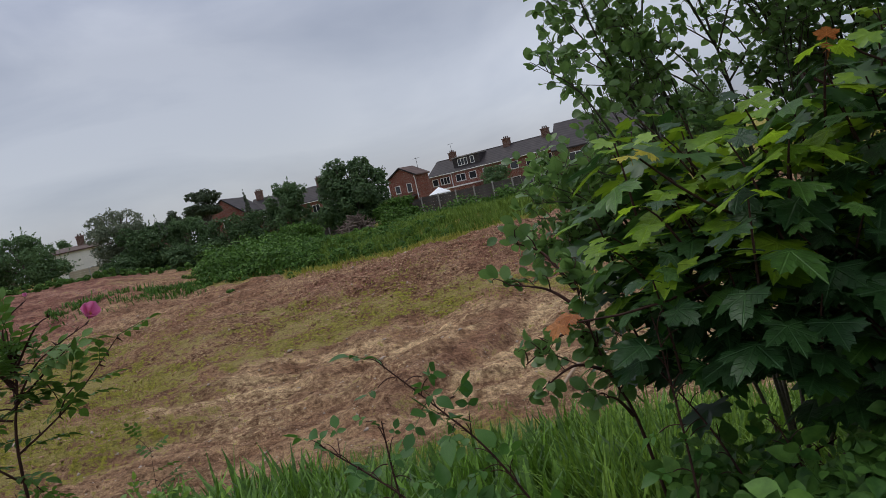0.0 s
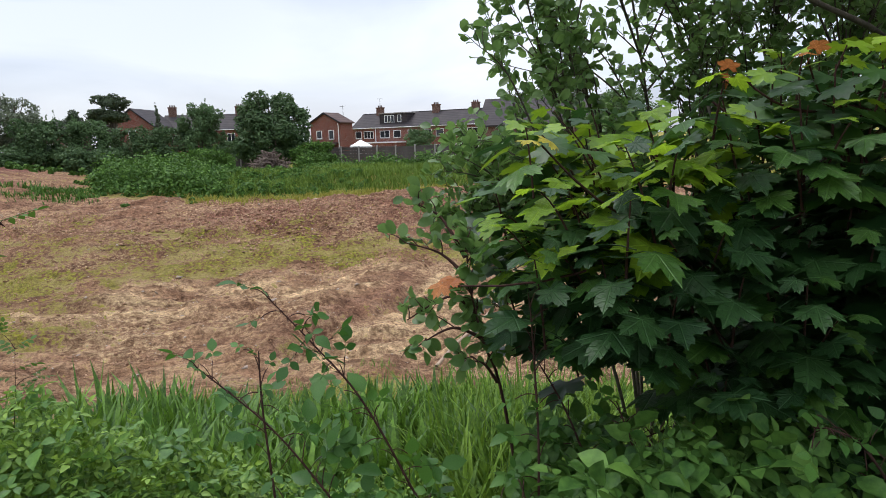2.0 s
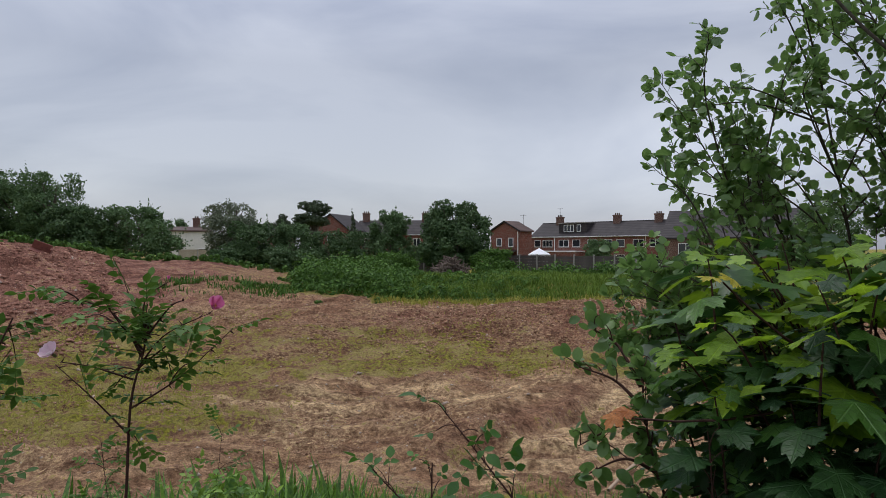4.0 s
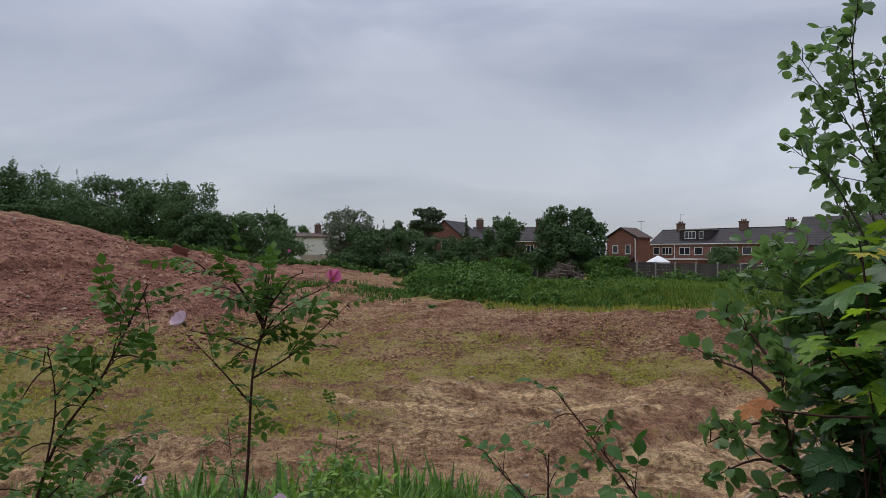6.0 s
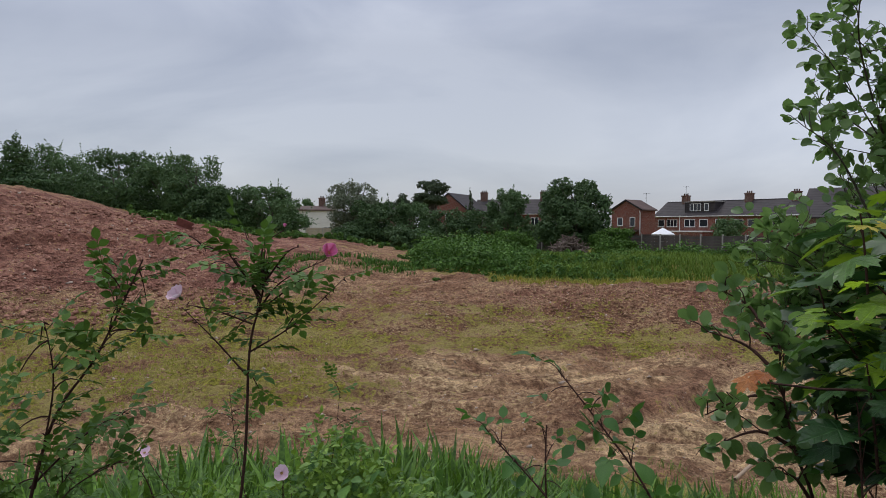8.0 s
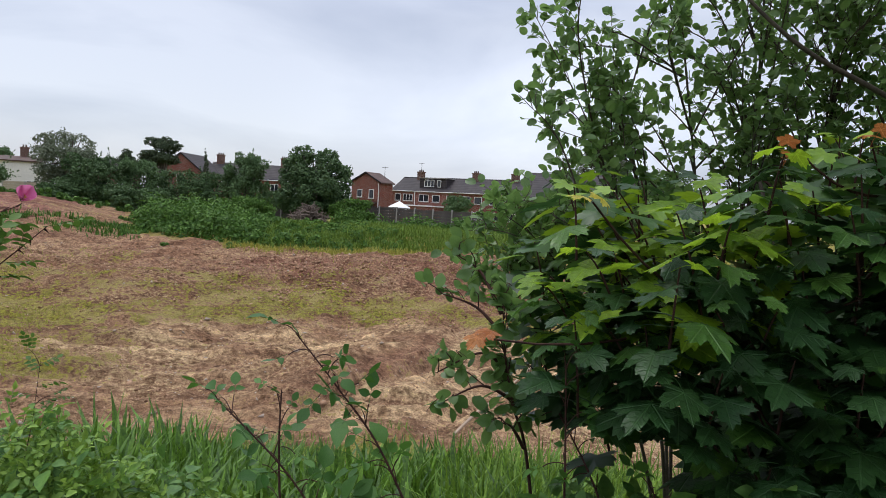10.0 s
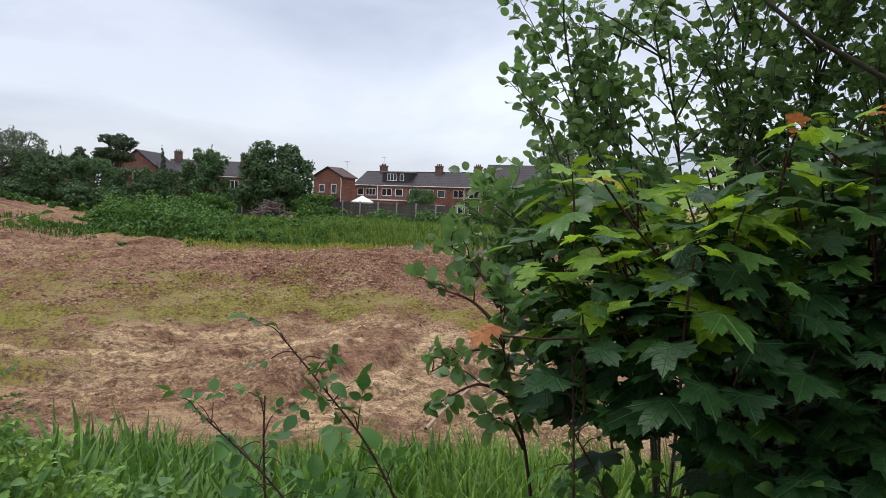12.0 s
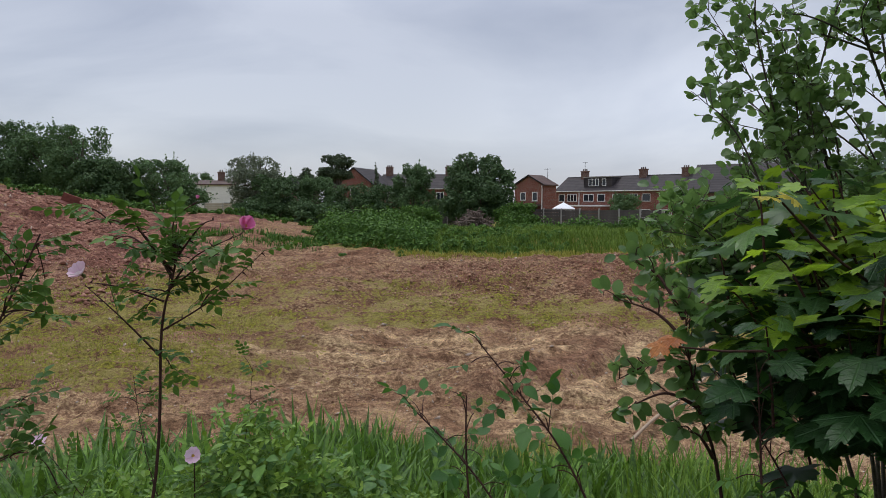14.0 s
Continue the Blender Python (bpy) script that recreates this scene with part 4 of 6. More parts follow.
def lobes_for(kind, h, w, rs):
    """Crown lobes as centre and radii, from the ground up."""
    r = w / 2
    out = []
    if kind == "pine":
        for k in range(18):
            z = h * (0.64 + 0.32 * rs.random() ** 0.8)
            a, ring = rs.random() * 6.28, r * rs.uniform(0.1, 0.85) * (1.0 if z < h * 0.88 else 0.5)
            s = rs.uniform(0.34, 0.55)
            out.append(((ring * math.cos(a), ring * math.sin(a), z), (r * s, r * s, h * 0.06)))
    elif kind == "tall":
        for k in range(26):
            a, f = rs.random() * 6.28, rs.uniform(0.5, 0.92)
            ring = r * rs.uniform(0.2, 0.78)
            s = rs.uniform(0.2, 0.36)
            out.append(((ring * math.cos(a), ring * math.sin(a), h * f), (r * s, r * s, h * 0.075)))
    elif kind in ("conifer", "cypress"):
        for k in range(12):
            f = k / 11
            rr = r * (1 - f) ** 0.8 + 0.12 * r
            out.append(((rs.normal(0, 0.08 * r), rs.normal(0, 0.08 * r), h * (0.08 + 0.88 * f)), (rr, rr, h * 0.085)))
    else:
        low = 0.22 if kind != "bush" else 0.15
        for k in range(34):
            a, f = rs.random() * 6.28, rs.uniform(low, 0.9)
            ring = r * math.sqrt(max(0.08, 1 - ((f - 0.46) / 0.54) ** 2)) * rs.uniform(0.55, 0.86)
            s = rs.uniform(0.15, 0.32)
            out.append(((ring * math.cos(a), ring * math.sin(a), h * f), (r * s * 1.15, r * s * 1.15, min(h * 0.16, r * s))))
        out.append(((0, 0, h * 0.54), (r * 0.6, r * 0.6, h * 0.30)))
        for k in range(3):
            out.append(((rs.normal(0, 0.22 * r), rs.normal(0, 0.2 * r), h * rs.uniform(0.84, 0.91)), (r * 0.24, r * 0.24, h * 0.09)))
        out.append(((0, 0, h * 0.2), (r * 0.75, r * 0.75, h * 0.2)))
    return out


TREE_NAMES = {"pine": "pine_tree", "conifer": "conifer_tree", "cypress": "cypress_tree", "silver": "willow_tree", "oak": "broadleaf_tree", "dark": "broadleaf_tree", "bush": "shrub", "tall": "broadleaf_tree"}


def tree(kind, x, y, top, w, label, seed, leaf=0.26, count=4200, mat=None):
    leaf, count, w = leaf * 0.58, int(count * 3.4), w * 1.1
    rs = np.random.default_rng(seed)
    z = gz(x, y) - 0.1
    h = top - z
    ob = thing(TREE_NAMES[kind], Matrix.Translation((x, y, z)), label, "tree" if kind != "bush" else "shrub")
    lobes = lobes_for(kind, h, w, rs)
    limbs = [tube([(0, 0, 0), (0.05 * w * rs.normal(), 0.05, h * 0.35), (0.04 * w * rs.normal(), 0, h * 0.82)], [0.035 * h, 0.028 * h, 0.008 * h], 8)]
    for c, r in lobes[: 10 if kind != "cypress" else 3]:
        s = np.array([0, 0, h * rs.uniform(0.22, 0.5)])
        limbs.append(tube(bowed(s, c, (0, 0, 0.05 * h), 6), np.linspace(0.014 * h, 0.004 * h, 6), 5))
    under("trunk", raw_mesh("trunk", *joined(limbs), [M_TRUNK], True), ob)
    vol = np.array([r[0] * r[1] + r[0] * r[2] for _, r in lobes])
    which = rs.choice(len(lobes), count, p=vol / vol.sum())
    c = np.array([l[0] for l in lobes])[which]
    r = np.array([l[1] for l in lobes])[which]
    # leaves sit in small domed sprays on the lobes, so that the crown is clumped and its outline ragged
    per = 34
    spray = unit(rs.normal(size=(len(lobes), per, 3)) + np.array([0, 0, 0.2]))
    reach = rs.uniform(0.72, 0.98, (len(lobes), per, 1)) + 0.16 * rs.random((len(lobes), per, 1)) ** 4
    pick = rs.integers(0, per, count)
    hub = c + spray[which, pick] * r * reach[which, pick] * 0.84
    v = unit(rs.normal(size=(count, 3)) + np.array([0, 0, 0.35]))
    pts = hub + v * r * 0.27 * rs.uniform(0.55, 1.0, (count, 1))
    # the rest fills the lobes behind the sprays
    inner = rs.random(count) < 0.38
    v = np.where(inner[:, None], unit(rs.normal(size=(count, 3))), v)
    pts = np.where(inner[:, None], c + v * r * 0.8 * rs.uniform(0.75, 1.0, (count, 1)), pts)
    pts[:, 2] = np.maximum(pts[:, 2], 0.12)
    lean = v * 0.9 + np.array([0, 0, 0.35]) + rs.normal(0, 0.38, (count, 3))
    size = leaf * rs.uniform(0.6, 1.3, count)
    if kind in ("oak", "silver", "dark", "bush"):
        # long shoots stand out of the crown
        k = 60 if kind != "dark" else 30
        root = hub[:k]
        way = unit(spray[which, pick][:k] * np.array([0.7, 0.7, 0.5]) + np.array([0, 0, 0.75]) + rs.normal(0, 0.15, (k, 3)))
        g = rs.random((k, 16, 1))
        on = root[:, None] + way[:, None] * g * rs.uniform(0.08, 0.2, (k, 1, 1)) * w + rs.normal(0, 0.4 * leaf, (k, 16, 3)) * (1.15 - g)
        pts, size = np.concatenate([pts, on.reshape(-1, 3)]), np.concatenate([size, leaf * rs.uniform(0.5, 1.0, k * 16)])
        lean = np.concatenate([lean, rs.normal(0, 0.6, (k * 16, 3)) + np.array([0, 0, 0.4])])
    under("crown", raw_mesh("crown", *leaf_cards(pts, size, lean, 1.5, 0.2, rs), [mat]), ob)
    return ob


TREES = [
    ("conifer", -48.3, 57.4, 10.0, 6.6, "tall dark spreading conifer behind the spoil heap", L_DARK, 0.30, 5000),
    ("oak", -51.0, 64.2, 10.2, 6.0, "tall broadleaf tree with airy crown", L_OAK, 0.26, 3200),
    ("silver", -46.5, 64.3, 9.2, 8.5, "grey-green broadleaf tree in the tree belt", L_OAK, 0.28, 4200),
    ("dark", -41.0, 61.2, 9.0, 9.0, "dense dark green tree in the tree belt", L_DARK, 0.28, 4600),
    ("oak", -36.6, 62.7, 8.2, 8.0, "dense green tree in the tree belt", L_OAK, 0.27, 4200),
    ("oak", -32.8, 60.7, 8.5, 5.6, "tall tree with a light open top", L_OAK, 0.24, 3600),
    ("dark", -30.0, 58.9, 5.6, 5.6, "dark bushy tree at the end of the belt", L_DARK, 0.26, 3600),
    ("oak", -25.7, 60.9, 5.5, 6.8, "wide green tree with feathery upper shoots", L_OAK, 0.26, 4800),
    ("silver", -19.2, 67.1, 6.6, 5.2, "silvery green willow with loose upright crown", L_SILVER, 0.22, 4200),
    ("dark", -16.6, 63.9, 4.2, 5.0, "dense dark green shrubby tree", L_DARK, 0.25, 3800),
    ("oak", -13.1, 64.7, 4.2, 3.6, "rounded green ornamental tree", L_OAK, 0.2, 3600),
    ("pine", -12.6, 73.9, 6.9, 4.2, "dark pine with flat-topped crown and bare trunk", L_PINE, 0.24, 3000),
    ("pine", -17.3, 80.2, 5.7, 2.4, "small dark pine top above the shrubs", L_PINE, 0.22, 1200),
    ("bush", -9.6, 66.3, 3.5, 5.4, "dark garden shrubs below the brick row", L_DARK, 0.24, 3400),
    ("bush", -6.6, 67.0, 3.5, 5.2, "dark garden shrubs below the brick row", L_DARK, 0.24, 3400),
    ("bush", -12.5, 62.0, 1.6, 6.0, "low dark garden shrubs", L_DARK, 0.24, 3000),
    ("cypress", -9.2, 79.5, 6.1, 1.3, "narrow dark cypress among the roofs", L_PINE, 0.2, 1200),
    ("oak", -4.1, 65.9, 5.5, 3.9, "rounded mid-green tree beside the cottages", L_OAK, 0.23, 3800),
    ("bush", -2.0, 67.5, 2.2, 3.2, "garden shrub beside the fence", L_OAK, 0.22, 1800),
    ("dark", 2.0, 62.0, 5.9, 6.2, "large dense dark green tree with rounded crown", L_DARK, 0.25, 8500),
    ("bush", -3.6, 58.6, 1.45, 5.6, "pale green sprawling shrub beside the dead branches", L_HEDGE, 0.2, 2600),
    ("bush", 4.9, 58.8, 1.75, 3.6, "light green shrub below the gabled house", L_HEDGE, 0.2, 2400),
    ("bush", 16.6, 70.0, 2.8, 3.6, "green garden shrub before the brick terrace", L_OAK, 0.2, 2400),
    ("oak", -40.3, 110.9, 7.2, 3.6, "distant tree beside the rendered house", L_OAK, 0.3, 1500),
    ("oak", 42.0, 91.0, 11.2, 9.0, "distant pale green tree above the roofs", L_SILVER, 0.34, 4200),
    ("oak", 34.0, 60.0, 6.0, 7.0, "broadleaf tree at the edge of the gardens", L_OAK, 0.28, 3600),
    ("bush", -18.0, 59.5, 1.6, 3.0, "dark shrubs at the foot of the trees", L_DARK, 0.24, 2000),
    ("bush", -28.5, 55.5, 2.0, 4.0, "dark shrubs at the foot of the trees", L_DARK, 0.24, 2400),
    ("oak", -58.0, 60.0, 10.0, 9.0, "broadleaf tree in the tree belt", L_OAK, 0.3, 3600),
]
for k, (kind, x, y, top, w, label, mat, leaf, count) in enumerate(TREES):
    tree(kind, x, y, top, w, label, 100 + k, leaf, count, mat)

# ---------------- thicket, hedge and long grass across the site ----------------


def thicket(name, n, x, y, high, size, mat, label, seed, category="thicket"):
    """A mass of leaves over a lumpy top."""
    rs = np.random.default_rng(seed)
    per = 34
    k = max(1, len(x) // per)
    cx, cy, ch = x[:k], y[:k], np.broadcast_to(high, len(x))[:k]
    lump = np.clip(0.52 + 1.2 * fbm(cx * 0.8, cy * 0.8, seed, 3) + 0.5 * rs.normal(0, 0.35, k), 0.1, 1.4)
    rad = np.clip(0.32 * ch * rs.uniform(0.7, 1.3, k), 0.14, 0.62)
    hub = np.stack([cx, cy, ground_z(cx, cy) + np.maximum(ch * lump - rad * 0.7, 0.02)], 1)
    v = unit(rs.normal(size=(k, per, 3)) + np.array([0, -0.25, 0.6]))
    pts = hub[:, None] + v * rad[:, None, None] * rs.uniform(0.6, 1.05, (k, per, 1)) * np.array([1.25, 1.25, 0.9])
    # a skirt of leaves hangs below each dome
    low = rs.random((k, per)) < 0.3
    pts[..., 2] = np.where(low, ground_z(cx, cy)[:, None] + (pts[..., 2] - ground_z(cx, cy)[:, None]) * rs.random((k, per)), pts[..., 2])
    pts, v = pts.reshape(-1, 3), v.reshape(-1, 3)
    pts[:, 2] = np.maximum(pts[:, 2], ground_z(pts[:, 0], pts[:, 1]) + 0.03)
    lean = v * 0.9 + np.array([0, 0, 0.3]) + rs.normal(0, 0.4, pts.shape)
    return stuff(name, leaf_cards(pts, size * rs.uniform(0.55, 1.25, len(pts)), lean, 1.4, 0.2, rs), mat, label, category)


rs = np.random.default_rng(31)
n = 60000
deg, d = rs.uniform(-13.0, 9, n), rs.uniform(36.0, 50, n)
a = np.radians(deg)
x, y = d * np.sin(a), d * np.cos(a)
front = 36.6 + 0.24 * np.clip(-deg - 4, 0, 20) ** 1.35 + 1.3 * fbm(x * 0.4, y * 0.4, 33)
edge = sstep(0, 3.5, d - front) * sstep(-12.4, -9.6, deg + 2.5 * fbm(x * 0.5, y * 0.5, 37))
tall = 1.55 - 1.25 * sstep(-6.5, 1.0, deg)
keep = rs.random(n) < edge * (1 - 0.75 * sstep(0, 9, deg)) + 0.01
x, y, edge, tall = x[keep], y[keep], edge[keep], tall[keep]
thicket("bramble_thicket", n, x, y, 0.25 + tall * edge, 0.15, L_HEDGE, "dense green bramble thicket sprawling over the bank", 41)
n = 9000
t = rs.random(n)
x, y = 3.6 + 14.5 * t + rs.normal(0, 0.5, n), 56.5 - 10.5 * t + rs.normal(0, 0.5, n)
thicket("low_hedge", n, x, y, 1.3 + 0 * x, 0.15, L_HEDGE, "low dark garden hedge along the foot of the fence", 42, "hedge")


def tufts(name, x, y, length, width, mat, label, seed, bend=0.9, nseg=3):
    rs = np.random.default_rng(seed)
    n = len(x)
    base = np.stack([x, y, ground_z(x, y) - 0.03], 1)
    v, f = blades(base, rs.random(n) * 6.28, length * rs.uniform(0.55, 1.2, n), width * rs.uniform(0.7, 1.3, n), bend * rs.uniform(0.3, 1.3, n), rs.uniform(0.0, 0.35, n), nseg)
    return stuff(name, (v, f), mat, label, "grass")


n = 24000
a, d = np.radians(rs.uniform(-4, 24, n)), rs.uniform(37.5, 54, n)
x, y = d * np.sin(a), d * np.cos(a)
keep = rs.random(n) < sstep(37.5, 40, d + 2 * fbm(x * 0.3, y * 0.3, 3))
tufts("bank_grass", x[keep], y[keep], 0.62, 0.05, L_BANK, "long green grass on the far bank", 51)
n = 7000
a, d = np.radians(rs.uniform(-5, 22, n)), rs.uniform(34.8, 38.5, n)
x, y = d * np.sin(a), d * np.cos(a)
keep = rs.random(n) < sstep(34.5, 37.5, d + 3 * fbm(x * 0.3, y * 0.3, 6))
tufts("bank_edge_grass", x[keep], y[keep], 0.35, 0.04, L_YGRASS, "short yellowing grass at the foot of the bank", 52)
# sparse grass and weeds on the soil, in patches
n = 60000
a, d = np.radians(rs.uniform(-46, 22, n)), rs.uniform(16, 36, n)
x, y = d * np.sin(a), d * np.cos(a)
side = 1 - sstep(-22, -8, np.degrees(a) + 14 * fbm(x * 0.7, y * 0.7, 22))
dens = np.maximum(sstep(22.5, 25, d) * (1 - sstep(30, 33, d)), side * sstep(16, 20, d)) * sstep(-0.02, 0.2, fbm(x * 0.25, y * 0.3, 61) + 0.35 * fbm(x * 1.1, y * 1.1, 62))
dens = dens * (1 - 0.85 * np.exp(-((((x - 2.5) / 7.2) ** 2 + ((y - 30.7) / 2.1) ** 2) ** 1.5))) * (1 - sstep(-1, 1, y - np.maximum(26, 28 + 0.65 * (x + 22))) * (x < -13))
keep = rs.random(n) < dens
tufts("sparse_grass", x[keep], y[keep], 0.13, 0.03, L_YGRASS, "sparse yellow-green grass on the soil", 53, 0.8, 2)
n = 2600
a, d = np.radians(rs.uniform(-22, -11, n)), rs.normal(41.5, 1.0, n)
x, y = d * np.sin(a), d * np.cos(a)
keep = fbm(x * 0.5, y * 0.5, 49) > -0.05
tufts("weed_strip", x[keep], y[keep], 0.34, 0.06, L_HEDGE, "straggling strip of weeds along the soil bench", 43)
n = 5000
a, d = np.radians(rs.uniform(-33, -11, n)), rs.normal(57.5, 1.6, n)
x, y = d * np.sin(a), d * np.cos(a)
thicket("weed_margin", n, x, y, 0.55 + 0 * x, 0.2, L_HEDGE, "weeds along the foot of the trees", 44, "weeds")

# ---------------- plants beside the camera ----------------


def leaf_matrix(pos, tip, normal, size):
    """A leaf whose stalk is at pos, with its tip along tip and its face along normal."""
    y = Vector(tip).normalized()
    z = Vector(normal)
    z = (z - y * z.dot(y)).normalized()
    x = y.cross(z)
    m = Matrix((x, y, z)).transposed().to_4x4()
    return Matrix.Translation(pos) @ m @ Matrix.Scale(size, 4)


def fan(outline, centre, droop=0.12, fold=0.18):
    """A leaf blade from its outline: a fan of triangles, folded along the rib and drooping at its edge."""
    pts = [np.array([*centre, 0.0])] + [np.array([px, py, 0.0]) for px, py in outline]
    for p in pts:
        p[2] = fold * abs(p[0]) - droop * (p[0] ** 2 + (p[1] - centre[1]) ** 2)
    n = len(outline)
    return np.array(pts), np.array([[0, 1 + k, 1 + (k + 1) % n] for k in range(n)])


def maple_outline():
    pts = []
    lobes = ((-115, 0.62), (-57, 0.88), (0, 1.0), (57, 0.88), (115, 0.62))
    for k, (deg, r) in enumerate(lobes):
        for dd, f in ((-22, 0.70), (-15, 0.86), (-9, 0.80), (0, 1.0), (9, 0.80), (15, 0.86), (22, 0.70)):
            a = radians(deg + dd)
            pts.append((math.sin(a) * r * f * 0.62, 0.12 + math.cos(a) * r * f * 0.62))
        if k < 4:
            a = radians((deg + lobes[k + 1][0]) / 2)
            pts.append((math.sin(a) * 0.33, 0.12 + math.cos(a) * 0.33))
    pts.append((0.03, 0.02))
    pts.append((-0.03, 0.02))
    return pts


def oval_outline(w=0.3, n=5, point=0.75):
    """Half the points go up one side, half down the other; the tip is pointed."""
    ys = [k / n for k in range(n + 1)]
    side = [(w * math.sin(math.pi * y**point) * (1.0 - 0.12 * y), y) for y in ys]
    return [(x, y) for x, y in side] + [(-x, y) for x, y in side[-2:0:-1]]


def compound(pairs, leaflet, step, size, terminal=1.15, splay=62, stalk=0.012):
    """A leaf of several leaflets on one rib."""
    lv, lf = leaflet
    out = [tube([(0, 0, 0), (0, step * (pairs + 0.8), 0.02)], stalk, 3)]
    out = [(v, np.concatenate([f[:, :3], f[:, [0, 2, 3]]])) for v, f in out]

    def put(x, y, deg, s, tilt):
        m = np.array(pose(x, y, 0.0, tilt, 0, deg))
        out.append((lv * s @ m[:3, :3].T + m[:3, 3], lf))

    for k in range(pairs):
        for sgn in (-1, 1):
            put(0, step * (k + 1), -sgn * splay, size * (0.8 + 0.1 * k), -8 * ((k * 7 + sgn) % 3))
    put(0, step * (pairs + 0.7), 0, size * terminal, -10)
    return joined(out)


ROUND = fan([(0.0, 0.0), (0.22, 0.1), (0.36, 0.32), (0.39, 0.55), (0.3, 0.8), (0.1, 0.96), (0.0, 1.0), (-0.1, 0.96), (-0.3, 0.8), (-0.39, 0.55), (-0.36, 0.32), (-0.22, 0.1)], (0, 0.5), 0.3, 0.3)
MAPLE = fan(maple_outline(), (0, 0.14), 0.35, 0.16)
MAPLE_PLAIN = fan(maple_outline()[3::4], (0, 0.14), 0.35, 0.16)
SMALL_OVAL = fan(oval_outline(0.27, 3, 0.8), (0, 0.45), 0.25, 0.35)
ROSE_LEAF = compound(3, fan(oval_outline(0.34, 4, 0.85), (0, 0.45), 0.25, 0.35), 0.24, 0.33, 1.15)
ROSE_SPRAY = compound(2, SMALL_OVAL, 0.28, 0.40, 1.15)
BRAMBLE_LEAF = compound(1, fan(oval_outline(0.35, 4, 0.85), (0, 0.45), 0.25, 0.35), 0.34, 0.62, 1.25, 75)


def leaf_mesh(name, vf, mat, curl=0.0, seed=0):
    v, f = np.array(vf[0]), vf[1]
    if curl:
        v = v.copy()
        v[:, 2] += curl * (v[:, 1] - 0.2) ** 2 + 0.05 * np.sin(v[:, 0] * 7 + seed)
    return raw_mesh(name, v, f, [mat])


def merged(vf, mats):
    """Many leaves as one piece of geometry."""
    v, f = vf
    vh = np.concatenate([v, np.ones((len(v), 1))], 1)
    out = np.concatenate([vh @ np.array(m)[:3].T for m in mats])
    return out, np.concatenate([f + k * len(v) for k in range(len(mats))])


def rand_dir(rs):
    return Vector(unit(rs.normal(size=3)))


# --- young maple ---


def with_stalk(vf, length=0.5, r=0.011):
    """A leaf with its stalk behind it."""
    v, f = tube(bowed((0, -length, -0.22), (0, 0.06, 0.0), (0, 0, 0.05), 4), r, 3)
    return joined([vf, (v, np.concatenate([f[:, :3], f[:, [0, 2, 3]]]))])


